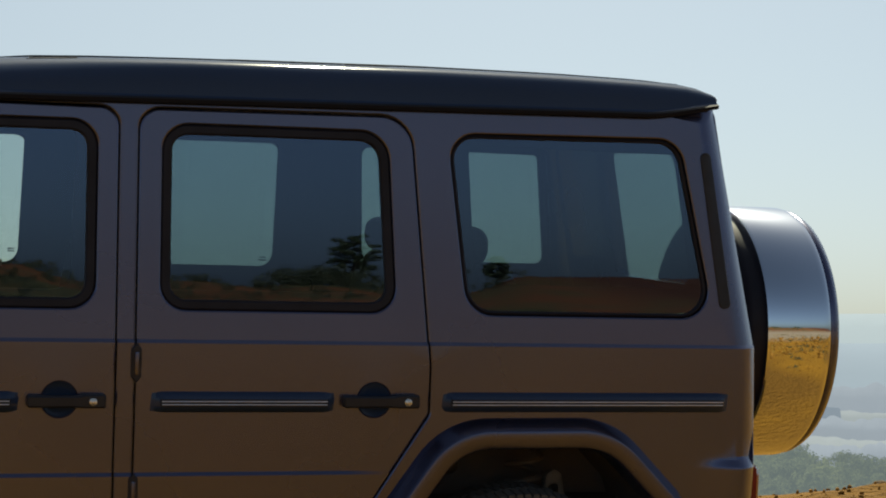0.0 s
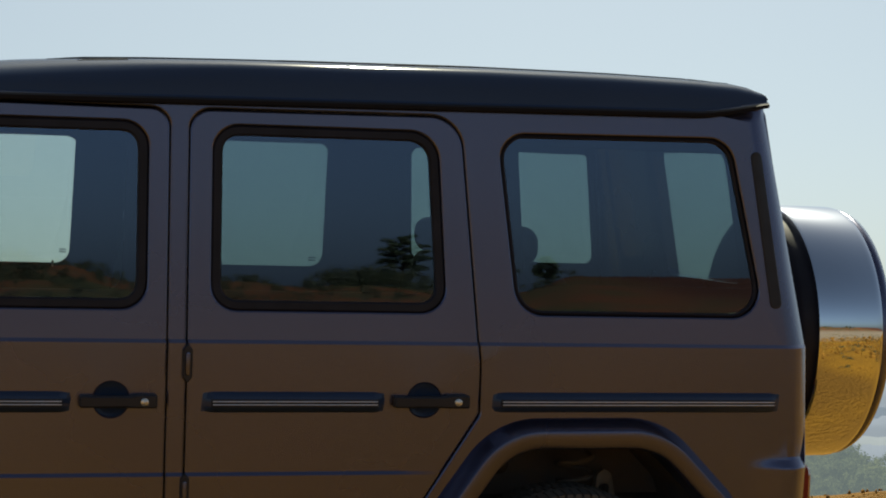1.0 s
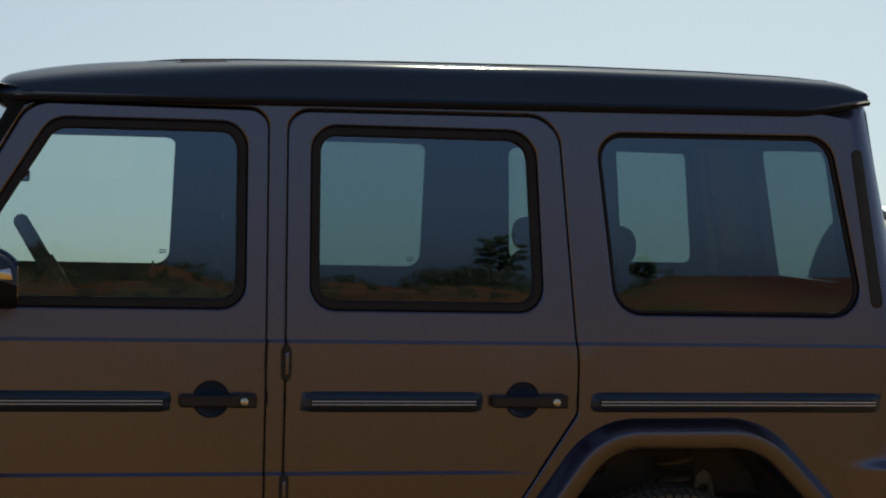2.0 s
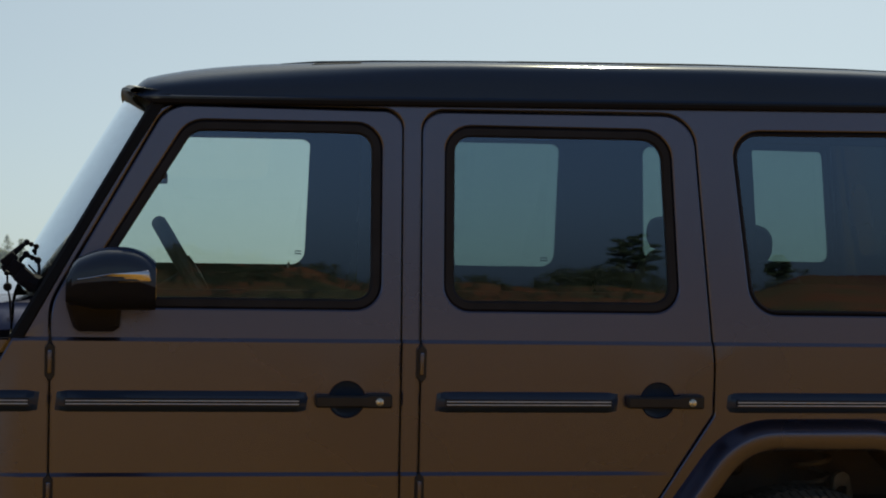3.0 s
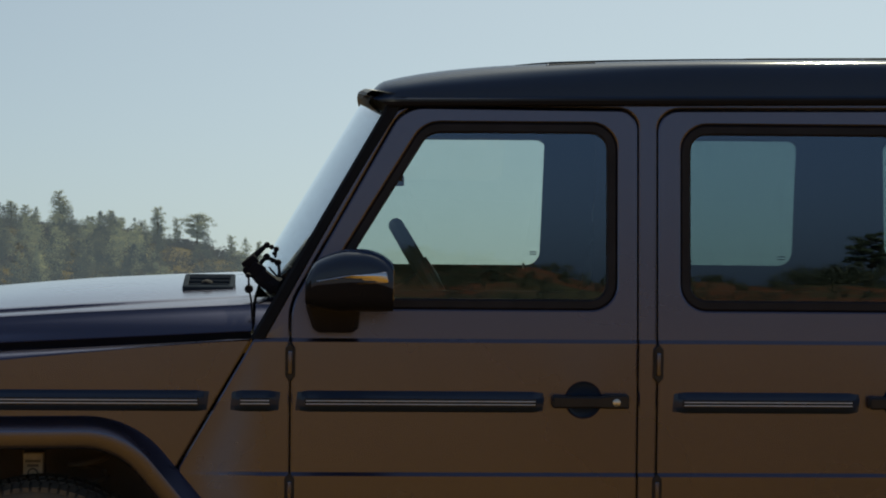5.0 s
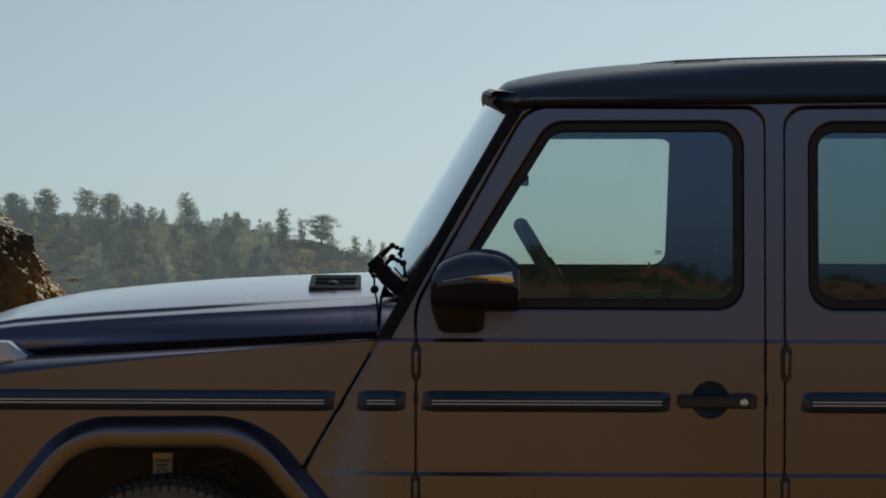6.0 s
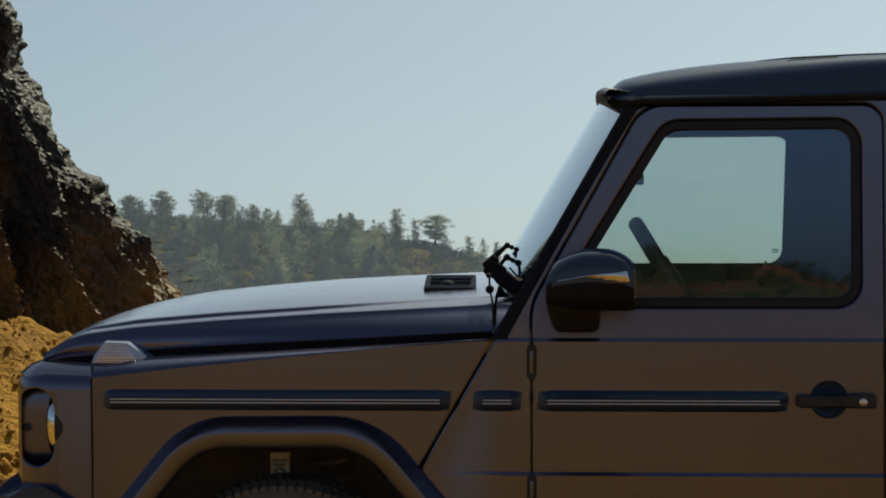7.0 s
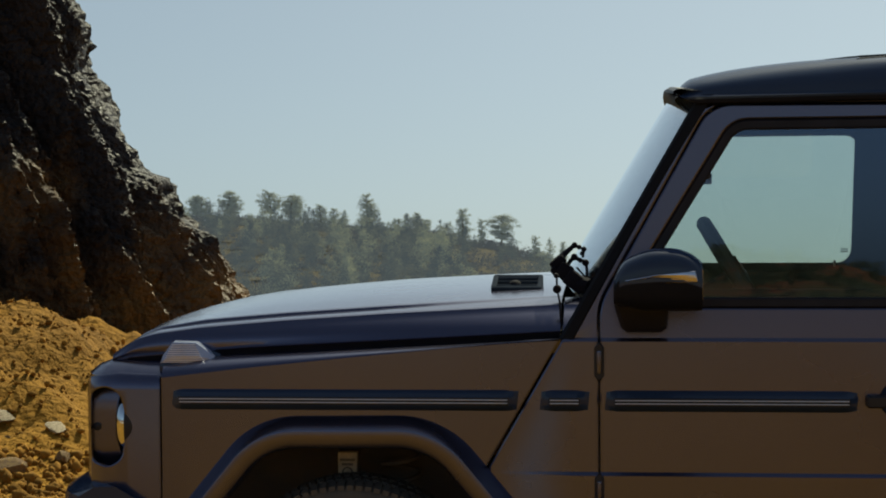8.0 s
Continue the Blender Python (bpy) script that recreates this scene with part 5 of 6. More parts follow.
def oval(c, r, power=0.75):
    """A plump cushion about the centre c with half-sizes r."""
    bm = bmesh.new()
    bmesh.ops.create_uvsphere(bm, u_segments=24, v_segments=14, radius=1.0)
    for v in bm.verts:
        v.co = Vector([c[i] + r[i] * math.copysign(abs(v.co[i]) ** power, v.co[i]) for i in range(3)])
    return bm


for y in (0.45, WIDE - 0.45):
    st = part("front_seat", pad(1.22, 1.72, y - 0.25, y + 0.25, 0.72, 0.94), SEAT, car, "dark leather front seat")
    part("seat_back", pad(1.62, 1.76, y - 0.24, y + 0.24, 0.92, 1.40, 0.20), SEAT, st)
    part("headrest", pad(1.70, 1.80, y - 0.12, y + 0.12, 1.44, 1.62, 0.10), SEAT, st)
bench = part("rear_bench", pad(2.22, 2.72, 0.14, WIDE - 0.14, 0.76, 0.98), SEAT, car, "dark leather rear bench")
part("bench_back", pad(2.68, 2.82, 0.14, WIDE - 0.14, 0.96, 1.34, 0.22), SEAT, bench)
for y in (0.42, WIDE - 0.42):
    part("headrest", oval((2.795, y, 1.438), (0.058, 0.13, 0.062)), SEAT, bench)
    part("seat_shoulder", oval((2.835, y, 1.315), (0.085, 0.25, 0.075)), SEAT, bench)
for x in (2.90, 3.09):
    part("aerial_wire", tube([(x, WIDE - side(x, 1.30) - 0.021, 1.30), (x - 0.02, WIDE - side(x, 1.76) - 0.021, 1.76)], 0.0012, 6), BLACK_TRIM, far_body, "thin wire in the glass")
pin = part("lock_pin", lathe([(0.0045, 0), (0.0045, 0.02), (0.0, 0.024)], (1.487, WIDE - 0.17, 1.285), (0, 0, 1), 10), WHITE_ENAMEL, far_fd, "pale lock pin")
part("grab_hook", block(0.950, 1.010, 0.066, 0.095, 1.590, 1.622, 0.006), BLACK_TRIM, near_fd)

for k in range(2):
    part("glass_stamp", block(1.520, 1.545, WIDE - 0.0305 - 0.014, WIDE - 0.030 - 0.014, 1.330 + 0.009 * k, 1.334 + 0.009 * k), GREY_METAL, far_fd, "tiny printed mark on the glass")
    part("glass_stamp", block(2.424, 2.452, WIDE - 0.0305 - 0.014, WIDE - 0.030 - 0.014, 1.318 + 0.010 * k, 1.322 + 0.010 * k), GREY_METAL, far_rd, "tiny printed mark on the glass")

# ---------------------------------------------------------------- stones and plants
def stone_mesh(name, seed, material):
    """A broken stone: a ball cut flat by random planes, with a rough skin."""
    rnd = random.Random(seed)
    cuts = []
    for _ in range(13):
        d = Vector((rnd.gauss(0, 1), rnd.gauss(0, 1), rnd.gauss(0, 1))).normalized()
        cuts.append((d, rnd.uniform(0.58, 0.95)))
    bm = bmesh.new()
    bmesh.ops.create_icosphere(bm, subdivisions=3, radius=1.0)
    for v in bm.verts:
        p = v.co.normalized()
        k = min([1.15] + [off / d.dot(p) for d, off in cuts if d.dot(p) > 0.05])
        k *= 1 + 0.07 * noise.noise(p * 3.1 + Vector((0, seed, 0)))
        v.co = Vector((p.x * k * 1.2, p.y * k * 0.95, max(-0.35, p.z * k * 0.75)))
    return finish(bm, name, material, 22)


def place_stones():
    rnd = random.Random(5)
    kinds = [stone_mesh("stone", s, STONE) for s in (1.0, 4.0, 7.5, 11.0)] + [stone_mesh("stone", 15.0, PALE_STONE)]
    spots = []
    for _ in range(40):
        spots.append((rnd.uniform(-4.0, -1.2), 4.0 + 1.5 * rnd.random() ** 1.7, rnd.uniform(0.02, 0.065)))
    for _ in range(34):
        spots.append((rnd.uniform(5.2, 8.6), rnd.uniform(4.0, 5.5), rnd.uniform(0.018, 0.05)))
    # two flat pale slabs and a boulder low on the heap
    for x, y, sx, sz, kind in ((-2.70, 5.25, 0.085, 0.026, 4), (-2.36, 5.16, 0.055, 0.014, 4), (-2.52, 4.68, 0.13, 0.09, 1)):
        ob = new("stone", kinds[kind])
        ob.location, ob.scale = (x, y, height(x, y) + 0.02), (sx, 0.08, sz)
        ob.rotation_euler = (0.45, 0.10, 0.3)
        tagged(ob, "flat pale slab of stone lying on ochre rubble" if kind == 4 else "large rough ochre boulder low on the rubble bank", "stone", "stones on the bank")
    for k, (x, y, r) in enumerate(spots):
        pale = k % 9 == 4
        r *= 1.7 if pale else 1.0
        ob = new("stone", kinds[4] if pale else rnd.choice(kinds[:4]))
        ob.location, ob.scale = (x, y, height(x, y) + 0.1 * r), (r * rnd.uniform(0.9, 1.5), r, r * rnd.uniform(0.7, 1.1))
        ob.rotation_euler = (rnd.uniform(-0.4, 0.4), rnd.uniform(-0.4, 0.4), rnd.uniform(0, 6.3))
        tagged(ob, "pale weathered stone lying on ochre rubble" if pale else "rough ochre stone lying on the rubble bank", "stone", "stones on the bank")


place_stones()


def pebbles():
    """Loose grit and fist-sized rubble on the bank."""
    rnd = np.random.default_rng(3)
    base = bmesh.new()
    bmesh.ops.create_icosphere(base, subdivisions=1, radius=1.0)
    co = np.array([v.co[:] for v in base.verts])
    fa = np.array([[v.index for v in f.verts] for f in base.faces])
    base.free()
    vs, fs = [], []
    areas = [((-4.2, -0.6, 4.0, 7.2), 3500, 0.003, 0.0065), ((-4.2, -0.9, 4.6, 7.0), 3600, 0.005, 0.024), ((-4.2, -0.8, 4.0, 4.95), 3000, 0.006, 0.042), ((4.6, 9.5, 3.6, 5.9), 1500, 0.004, 0.018), ((-2, 6, -4.5, -0.6), 500, 0.010, 0.04), ((2.0, 15.0, -16.0, -2.5), 1500, 0.02, 0.17), ((5.0, 18.0, -18.0, -4.0), 60, 0.12, 0.34)]
    for (x0, x1, y0, y1), n, r0, r1 in areas:
        for _ in range(n):
            x, y = rnd.uniform(x0, x1), rnd.uniform(y0, y1)
            r = r0 + (r1 - r0) * rnd.random() ** 3
            k = co * (1 + 0.20 * rnd.standard_normal((len(co), 1))) * r * rnd.uniform(0.6, 1.3, 3)
            fs.append(fa + len(co) * len(vs))
            vs.append(k + np.array([x, y, height(x, y) + 0.2 * r]))
    me = bpy.data.meshes.new("rubble")
    me.from_pydata(np.concatenate(vs).tolist(), [], np.concatenate(fs).tolist())
    me.materials.append(RUBBLE)
    for p in me.polygons:
        p.use_smooth = True
    tagged(new("rubble", me), "loose ochre rubble and grit scattered over the bank", "rubble", kind="stuff")


pebbles()


def dry_grass():
    """Tufts of bleached grass on the bank across from the vehicle."""
    rnd = np.random.default_rng(8)
    vs, fs, n = [], [], 0
    for _ in range(1500):
        x, y = rnd.uniform(3.5, 24.0), -rnd.uniform(3.0, 26.0)
        if noise.noise((x * 0.35, y * 0.35, 5.0)) < -0.05:
            continue
        z, k = height(x, y), 16
        a, lean, tall = rnd.uniform(0, TAU, k), rnd.uniform(0.02, 0.16, k), rnd.uniform(0.06, 0.22, k)
        root = np.stack([x + rnd.normal(0, 0.05, k), y + rnd.normal(0, 0.05, k), np.full(k, z - 0.01)], 1)
        out = np.stack([np.cos(a), np.sin(a), np.zeros(k)], 1)
        wide = np.stack([-np.sin(a), np.cos(a), np.zeros(k)], 1) * 0.006
        tip = root + out * lean[:, None] + np.array([0, 0, 1.0]) * tall[:, None]
        vs.append(np.stack([root - wide, root + wide, tip], 1).reshape(-1, 3))
        fs.append(np.arange(3 * k).reshape(-1, 3) + n)
        n += 3 * k
    me = bpy.data.meshes.new("dry_grass")
    me.from_pydata(np.concatenate(vs).tolist(), [], np.concatenate(fs).tolist())
    me.materials.append(STRAW)
    tagged(new("dry_grass", me), "tufts of bleached grass on the ochre bank", "grass", kind="stuff")


dry_grass()


def leaf_cloud(rnd, centres, radii, per, size, heart=None):
    """Many small leaf tufts round clump centres: vertices and faces. heart: the middle of the crown, which the tufts turn away from."""
    k = len(centres)
    c = np.repeat(np.asarray(centres), per, 0)
    r = np.repeat(np.asarray(radii), per, 0)
    d = rnd.standard_normal((k * per, 3))
    d /= np.linalg.norm(d, axis=1, keepdims=True)
    p = c + d * r * (rnd.random((k * per, 1)) ** 0.45)
    out = d + 0.45 * rnd.standard_normal((k * per, 3)) + np.array([0, 0, 0.35])
    if heart is not None:
        far_out = p - np.asarray(heart)
        out = 1.5 * far_out / np.linalg.norm(far_out, axis=1, keepdims=True) + 0.5 * d + 0.3 * rnd.standard_normal((k * per, 3)) + np.array([0, 0, 0.2])
    u = np.cross(out, rnd.standard_normal((k * per, 3)))
    u /= np.linalg.norm(u, axis=1, keepdims=True)
    w = np.cross(out, u)
    w /= np.linalg.norm(w, axis=1, keepdims=True)
    s = size * rnd.uniform(0.6, 1.4, (k * per, 1))
    v = np.stack([p - u * s - w * s * 0.45, p + u * s - w * s * 0.3, p + u * s * 0.8 + w * s * 0.5, p - u * s * 0.7 + w * s * 0.4], 1).reshape(-1, 3)
    return v, np.arange(len(v)).reshape(-1, 4)


def pine_parts(seed, tall, shape):
    """Trunk with limbs, and the crown's tufts, for a pine of that height standing at the origin."""
    rnd = np.random.default_rng(seed)
    lean = rnd.uniform(-0.06, 0.06, 2) * tall
    trunk = [(lean[0] * t * t, lean[1] * t * t, tall * 0.93 * t) for t in (0, 0.25, 0.5, 0.75, 1)]
    bm = tube(trunk, [0.017 * tall, 0.014 * tall, 0.011 * tall, 0.008 * tall, 0.003 * tall], 7)
    low, wide, per = {"umbrella": (0.36, 0.32, 72), "tall": (0.16, 0.27, 62), "bush": (0.10, 0.34, 70)}[shape]
    centres, radii = [], []
    n = 40
    for i in range(n):
        t = low + (1 - low) * (i + 0.5) / n
        prof = (1 - ((t - 0.5 * (low + 1)) / (0.62 * (1 - low))) ** 2) if shape != "tall" else math.sqrt(max(0.03, 1 - ((t - 0.50) / 0.56) ** 2)) * (0.6 + 0.45 * rnd.random())
        reach = wide * tall * max(0.12, prof) * rnd.uniform(0.45, 1.0)
        a = i * 2.4 + rnd.uniform(-0.5, 0.5)
        base = Vector((lean[0] * t * t, lean[1] * t * t, tall * 0.93 * min(t, 0.98)))
        tip = base + Vector((math.cos(a) * reach, math.sin(a) * reach, tall * rnd.uniform(-0.04, 0.07)))
        tube([base, base.lerp(tip, 0.6), tip], [0.008 * tall, 0.005 * tall, 0.002 * tall], 4, bm)
        centres += [tuple(tip), tuple(base.lerp(tip, 0.55))]
        rr = tall * rnd.uniform(0.035, 0.075)
        radii += [(rr * 1.2, rr * 1.2, rr * 1.25), (rr * 1.0, rr * 1.0, rr * 1.1)]
    return bm, leaf_cloud(rnd, centres, radii, per, tall * 0.0125, (0, 0, 0.5 * tall))


def pine(name, seed, tall, shape, label, leaves):
    top = thing(name, (0, 0, 0), label, "tree")
    bm, (v, f) = pine_parts(seed, tall, shape)
    part("trunk", bm, BARK, top)
    me = bpy.data.meshes.new("crown")
    me.from_pydata(v.tolist(), [], f.tolist())
    me.materials.append(leaves)
    ob = new("crown", me)
    ob.parent = top
    return top


def layered_pine(seed, tall, wide, place):
    """A pine whose needles lie in flat pads on spreading limbs."""
    rnd = np.random.default_rng(seed)
    top = thing("umbrella_pine", (0, 0, 0), "dark umbrella pine on the rise across the track", "tree", "pines on the rise")
    bend = rnd.uniform(-0.05, 0.05) * tall
    stem = [Vector((bend * math.sin(3 * t), 0, tall * 0.95 * t)) for t in (0, 0.2, 0.4, 0.6, 0.8, 1.0)]
    bm = tube(stem, [0.030 * tall, 0.026 * tall, 0.022 * tall, 0.017 * tall, 0.011 * tall, 0.005 * tall], 8)
    centres, radii = [], []
    for i in range(30):
        t = 0.30 + 0.66 * (i + rnd.random() * 0.8) / 30
        fork = Vector((bend * math.sin(3 * t), 0, tall * 0.95 * t))
        reach = 0.5 * wide * max(0.16, 1 - ((t - 0.52) / 0.52) ** 2) * rnd.uniform(0.55, 1.0)
        a = i * 2.4 + rnd.uniform(-0.4, 0.4)
        tip = fork + Vector((math.cos(a) * reach, math.sin(a) * reach, tall * rnd.uniform(0.0, 0.07)))
        tube([fork, fork.lerp(tip, 0.55) + Vector((0, 0, -0.015 * tall)), tip], [0.010 * tall, 0.007 * tall, 0.003 * tall], 5, bm)
        for f in (1.0, 0.72, 0.45)[:3 if reach > 0.25 * wide else 2]:
            c = fork.lerp(tip, f) + Vector((rnd.normal() * 0.03 * wide, rnd.normal() * 0.03 * wide, 0.03 * tall))
            centres.append(tuple(c))
            r = wide * rnd.uniform(0.075, 0.125)
            radii.append((r, r, tall * rnd.uniform(0.034, 0.055)))
    part("trunk", bm, BARK, top)
    v, f = leaf_cloud(rnd, centres, radii, 260, 0.040)
    me = bpy.data.meshes.new("crown")
    me.from_pydata(v.tolist(), [], f.tolist())
    me.materials.append(NEEDLES)
    new("crown", me).parent = top
    top.location = place
    return top


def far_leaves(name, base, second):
    """Dull foliage without gloss; distance haze is added below as emission."""
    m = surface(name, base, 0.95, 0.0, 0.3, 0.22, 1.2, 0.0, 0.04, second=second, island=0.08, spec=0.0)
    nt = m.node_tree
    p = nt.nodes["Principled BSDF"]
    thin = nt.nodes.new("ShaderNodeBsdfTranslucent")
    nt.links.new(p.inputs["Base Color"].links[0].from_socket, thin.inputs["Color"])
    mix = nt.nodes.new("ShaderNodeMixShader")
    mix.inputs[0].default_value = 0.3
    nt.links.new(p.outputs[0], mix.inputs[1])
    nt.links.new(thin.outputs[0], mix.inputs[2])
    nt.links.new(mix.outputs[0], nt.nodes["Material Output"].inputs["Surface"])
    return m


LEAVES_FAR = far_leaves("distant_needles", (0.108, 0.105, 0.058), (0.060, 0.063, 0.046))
# brighter copy of the needles, its colour standing in for sunlit crowns
LEAVES_CREST = far_leaves("distant_sunlit_needles", (0.27, 0.26, 0.12), (0.17, 0.175, 0.09))
# dark tone puts the shade between the trees into the scrub's colour
UNDERGROWTH_FAR = far_leaves("distant_shaded_scrub", (0.078, 0.064, 0.050), (0.043, 0.039, 0.033))
# haze over the ridge is put into the foliage as blue emission
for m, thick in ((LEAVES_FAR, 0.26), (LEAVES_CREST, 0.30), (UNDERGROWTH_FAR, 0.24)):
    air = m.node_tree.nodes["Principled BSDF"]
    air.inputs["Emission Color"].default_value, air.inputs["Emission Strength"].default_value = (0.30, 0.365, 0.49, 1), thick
# valley haze is put into these leaves as pale blue emission
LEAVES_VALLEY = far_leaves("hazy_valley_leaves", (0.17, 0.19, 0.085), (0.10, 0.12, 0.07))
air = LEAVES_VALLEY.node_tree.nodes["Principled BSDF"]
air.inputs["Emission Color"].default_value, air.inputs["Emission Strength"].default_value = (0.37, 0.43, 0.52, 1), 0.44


def plant():
    rnd = random.Random(11)
    seeds = [("pine_tree", 1, 6.5, "umbrella"), ("pine_tree", 2, 7.0, "tall"), ("pine_tree", 3, 6.0, "umbrella"), ("pine_tree", 4, 6.5, "tall"), ("pine_tree", 5, 5.0, "bush")]
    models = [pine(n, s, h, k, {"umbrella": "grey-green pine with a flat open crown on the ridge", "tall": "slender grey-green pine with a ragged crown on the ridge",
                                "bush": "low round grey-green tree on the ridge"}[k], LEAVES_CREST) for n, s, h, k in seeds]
    # along the skyline of the hill
    first = set()
    x = -120.0
    while x < -33:
        y = 350 + rnd.uniform(-6, 5)
        i = rnd.choice((1, 2, 3, 0, 4, 1, 3, 0))
        s = rnd.choice((0.5, 0.62, 0.75, 0.88, 1.0)) * rnd.uniform(0.9, 1.1)
        m = pose(x, y, height(x, y) - 0.2, 0, 0, rnd.uniform(0, 360))
        if i in first:
            ob = copy_thing(models[i], m)
        else:
            ob = models[i]
            ob.matrix_basis = m
            first.add(i)
        w = s * rnd.uniform(1.1, 1.6)
        ob.scale = (w, w, s)
        ob["group"] = "pines on the ridge"
        x += rnd.choice((0.8, 1.5, 2.6, 5.0)) * rnd.uniform(0.8, 1.3)
    # single trees where the crest falls away
    for i, x, w, h in ((1, -29.8, 1.15, 0.92), (3, -26.4, 0.62, 0.80), (0, -23.0, 1.65, 1.05), (3, -17.0, 0.66, 0.72), (1, -12.4, 0.60, 0.68), (4, -8.0, 0.5, 0.4)):
        ob = copy_thing(models[i], pose(x, 345, height(x, 345) - 0.2, 0, 0, 70 * i))
        ob.scale = (w, w, h)
        ob["group"] = "pines on the ridge"
    for i, mdl in enumerate(models):
        if i not in first:
            mdl.matrix_basis = pose(-130 - 4 * i, 352, height(-130, 352))
    # the wood that covers the slope below
    g = np.random.default_rng(21)
    vs, fs, light, n = [], [], [], 0
    for k in range(340):
        d = 165 + 172 * g.random() ** 0.75
        a = g.uniform(-0.27, -0.005)
        x, y = d * math.tan(a), d
        if a > -0.083 and g.random() < 0.88 and d > 190:
            continue
        tall = g.uniform(3.0, 6.4) * (1 - 0.28 * smooth(285, 330, d))
        z0 = height(x, y)
        m = 11
        fat, cone = g.uniform(0.95, 1.7), g.uniform(0.0, 0.35)
        cs, rs = [], []
        for j in range(m):
            t = (j + 0.5) / m
            w = tall * 0.20 * fat * (cone * (1.15 - t) + (1 - cone) * math.sqrt(max(0.05, 1 - (2 * t - 0.9) ** 2)))
            cs.append((x + g.normal() * w * 0.45, y + g.normal() * w * 0.45, z0 + tall * (0.08 + 0.88 * t)))
            rs.append((w, w, tall * 0.085))
        v, f = leaf_cloud(g, cs, rs, 140, tall * 0.0165, (x, y, z0 + 0.40 * tall))
        vs.append(v)
        fs.append(f + n)
        # about a third of the trees take the sunlit-coloured copy
        light.append(np.full(len(f), 1 if g.random() < 0.36 else 0))
        n += len(v)
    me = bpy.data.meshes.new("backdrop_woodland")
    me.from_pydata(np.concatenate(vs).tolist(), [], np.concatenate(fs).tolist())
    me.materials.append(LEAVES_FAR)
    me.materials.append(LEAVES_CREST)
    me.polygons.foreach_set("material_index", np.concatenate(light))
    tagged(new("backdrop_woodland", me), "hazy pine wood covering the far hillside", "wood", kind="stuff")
    vs, fs, n = [], [], 0
    # undergrowth between the trees and along the crest
    for k in range(1900):
        d = g.uniform(165, 352) if k % 3 else g.uniform(335, 352)
        a = g.uniform(-0.28, 0.0)
        x, y = d * math.tan(a), d
        if a > -0.083 and g.random() < 0.15:
            continue
        tall = g.uniform(0.7, 1.8)
        z0 = height(x, y)
        cs = [(x + g.normal() * tall * 0.7, y + g.normal() * tall * 0.5, z0 + tall * 0.6 * g.random()) for j in range(5)]
        v, f = leaf_cloud(g, cs, [(tall * 0.6, tall * 0.5, tall * 0.35)] * 5, 22, tall * 0.09)
        vs.append(v)
        fs.append(f + n)
        n += len(v)
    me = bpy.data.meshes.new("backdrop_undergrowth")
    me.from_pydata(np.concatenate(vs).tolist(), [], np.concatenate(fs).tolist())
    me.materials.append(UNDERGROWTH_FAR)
    tagged(new("backdrop_undergrowth", me), "scrub coloured dark as in shade under the pines of the far hillside", "undergrowth", kind="stuff")
    # trees in the valley below the ledge
    vs, fs, n = [], [], 0
    for k in range(95):
        d = 100 + 230 * g.random() ** 0.8
        a = g.uniform(0.46, 0.66)
        x, y = d * math.tan(a), d
        tall = g.uniform(2.2, 7.6)
        z0 = height(x, y)
        m = 8
        cs = [(x + g.normal() * tall * 0.22, y + g.normal() * tall * 0.22, z0 + tall * (0.25 + 0.6 * g.random())) for j in range(m)]
        rs = [(tall * 0.24, tall * 0.24, tall * 0.17)] * m
        v, f = leaf_cloud(g, cs, rs, 200, tall * 0.030)
        vs.append(v)
        fs.append(f + n)
        n += len(v)
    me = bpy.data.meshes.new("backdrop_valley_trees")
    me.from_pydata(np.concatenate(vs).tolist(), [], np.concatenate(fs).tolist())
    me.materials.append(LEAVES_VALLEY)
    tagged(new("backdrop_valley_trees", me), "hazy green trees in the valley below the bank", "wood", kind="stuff")
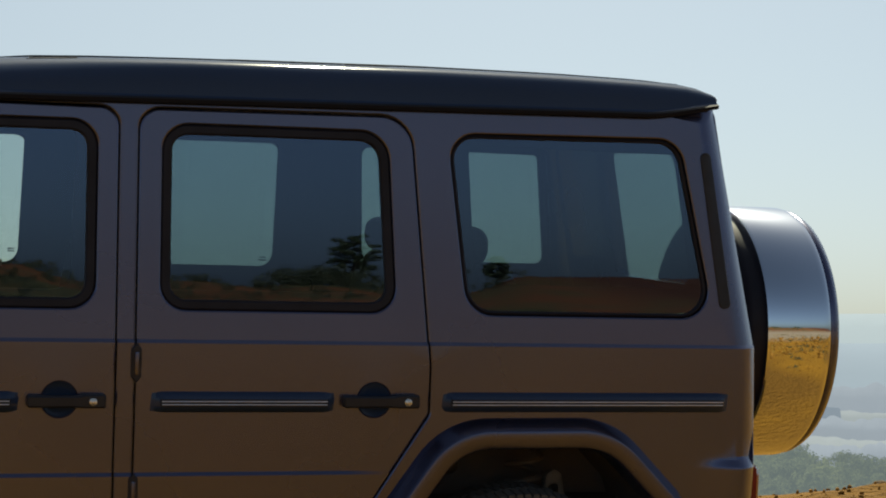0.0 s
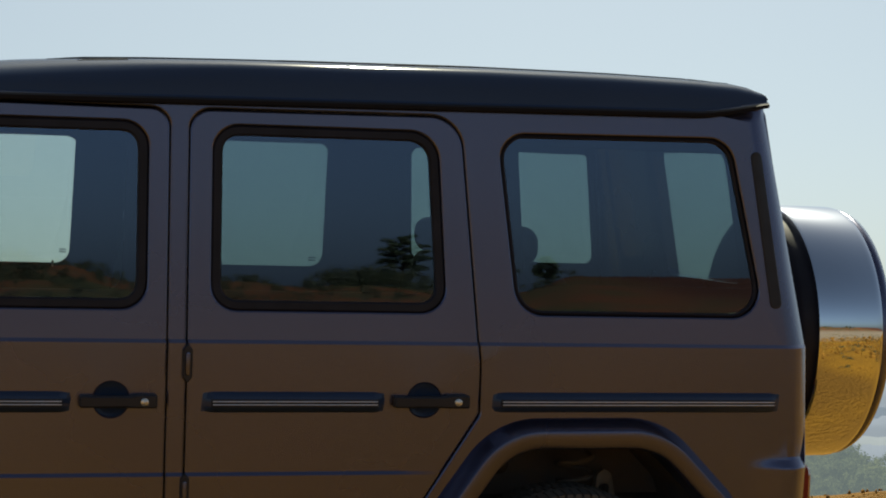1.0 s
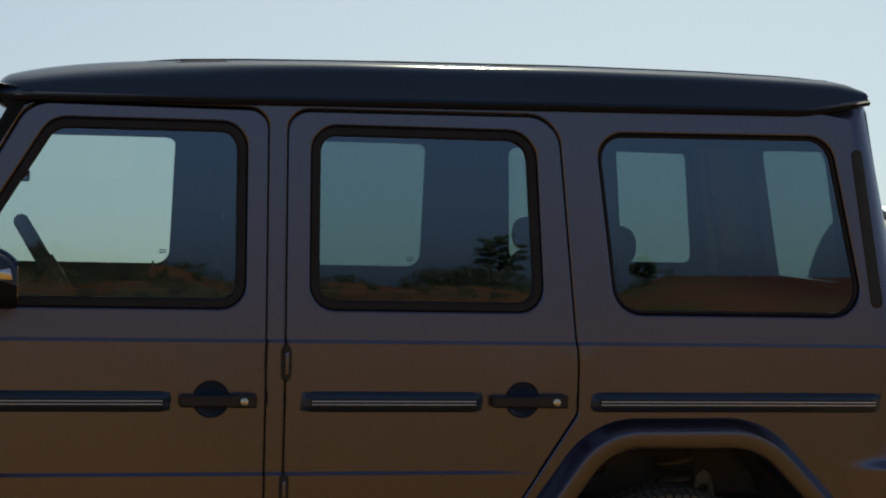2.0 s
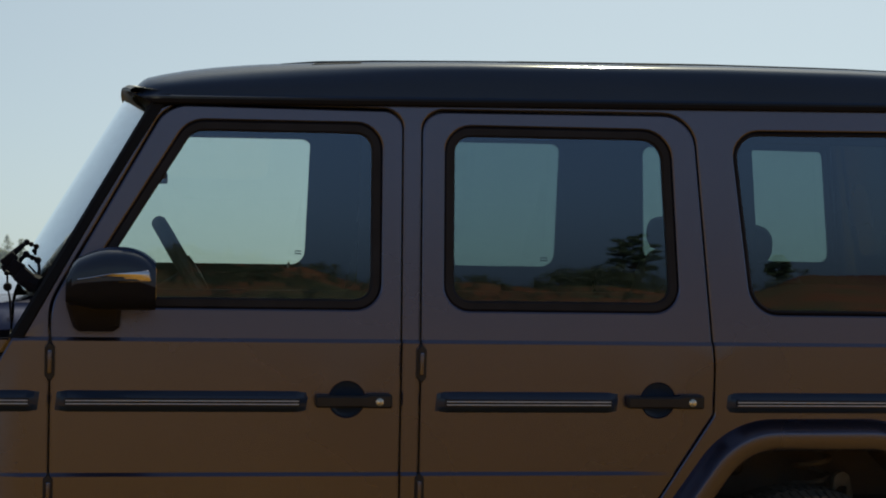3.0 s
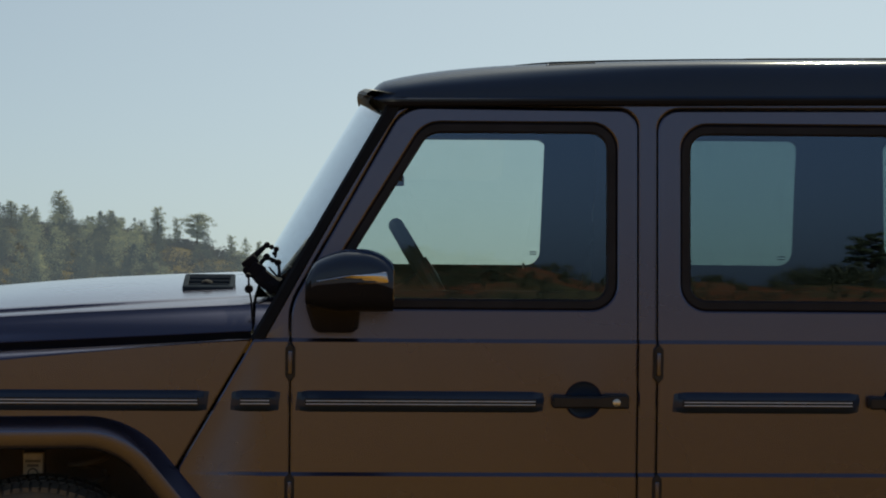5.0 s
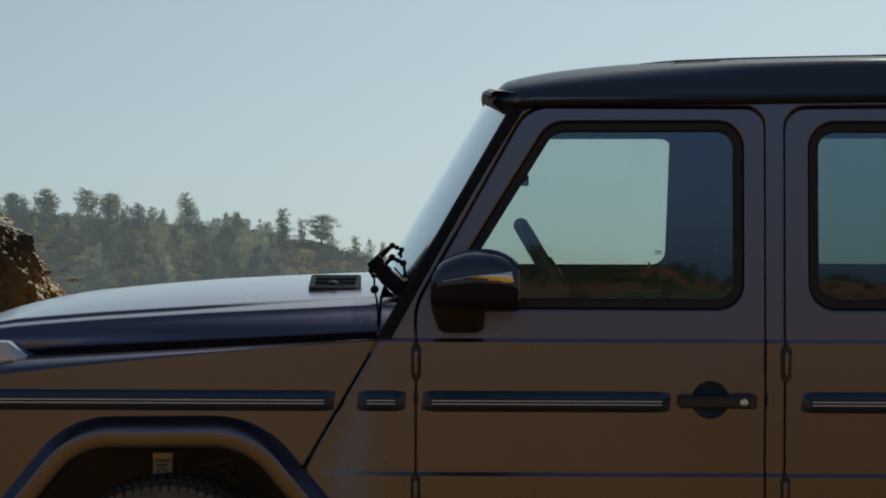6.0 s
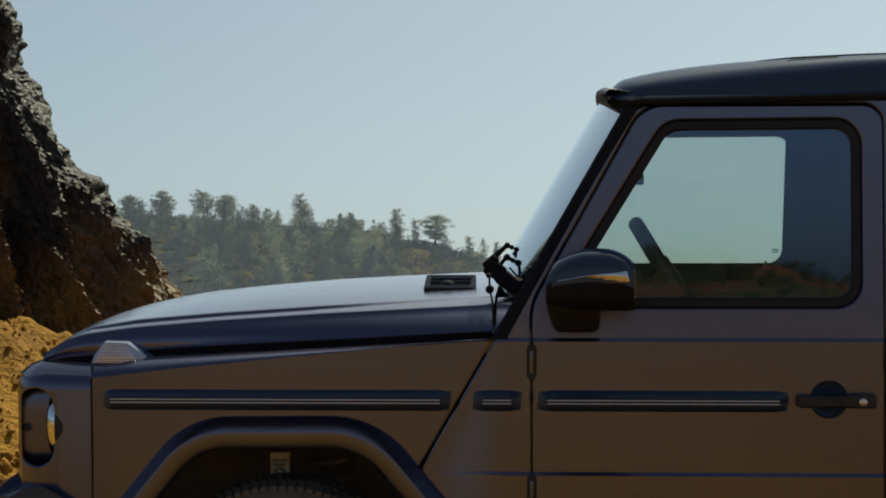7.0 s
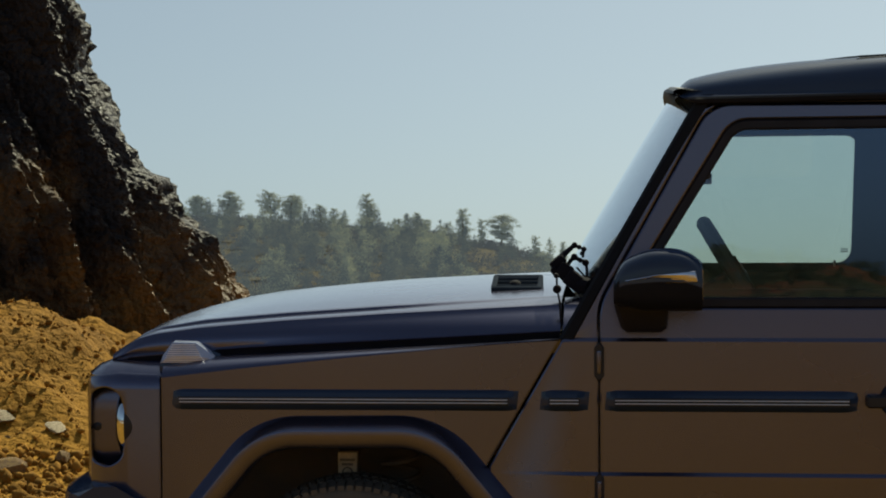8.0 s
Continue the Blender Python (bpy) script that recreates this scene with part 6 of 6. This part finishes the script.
    # scrub and pines on the rise behind the camera, which the windows mirror
    for seed, bearing, d, tall, wide in ((31, 14.85, 150.0, 4.1, 4.9), (34, 17.0, 150.0, 4.2, 6.4), (36, 18.95, 140.0, 2.6, 2.2), (38, 2.45, 140.0, 1.3, 2.0)):
        x = 0.84 + (d + 5.7) * math.tan(radians(bearing))
        layered_pine(seed, tall, wide, (x, -d, height(x, -d) - 0.15))
    vs, fs, n = [], [], 0
    # (bearing, spread, distance, how many, height): thickets under the pines, then scrub all over the rise
    stands = [(13.7, 0.55, 138, 26, 1.5), (12.35, 0.12, 138, 4, 1.0), (10.0, 0.5, 140, 12, 0.6), (2.6, 1.2, 120, 30, 1.3), (15.6, 0.7, 136, 16, 1.0), (3.8, 1.4, 112, 50, 0.6), (18.9, 0.4, 138, 8, 0.9)]
    spots = [(b + g.normal() * w, d + g.normal() * 5, h * g.uniform(0.6, 1.25)) for b, w, d, k, h in stands for _ in range(k)]
    spots += [(g.uniform(-22, 17.5), g.uniform(70, 160), g.uniform(0.25, 0.7) if g.random() < 0.85 else g.uniform(0.7, 1.2)) for _ in range(520)]
    spots = [(0.84 + (d + 5.7) * math.tan(radians(b)), -d, h) for b, d, h in spots]
    # low heather on the rough ground this side of the track
    spots += [(g.uniform(6, 22), g.uniform(-22, -4), g.uniform(0.12, 0.46)) for _ in range(150)]
    spots += [(g.uniform(4.6, 9.5), g.uniform(-6.5, -1.6), g.uniform(0.07, 0.24)) for _ in range(80)]
    for x, y, tall in spots:
        z0 = height(x, y)
        m = 6
        cs = [(x + g.normal() * tall * 0.45, y + g.normal() * tall * 0.45, z0 + tall * (0.10 + 0.65 * g.random())) for j in range(m)]
        v, f = leaf_cloud(g, cs, [(tall * 0.42, tall * 0.42, tall * 0.28)] * m, 90, tall * 0.040)
        vs.append(v)
        fs.append(f + n)
        n += len(v)
    me = bpy.data.meshes.new("scrub")
    me.from_pydata(np.concatenate(vs).tolist(), [], np.concatenate(fs).tolist())
    me.materials.append(SCRUB)
    tagged(new("scrub", me), "low green scrub scattered over the dry rise", "scrub", kind="stuff")


plant()
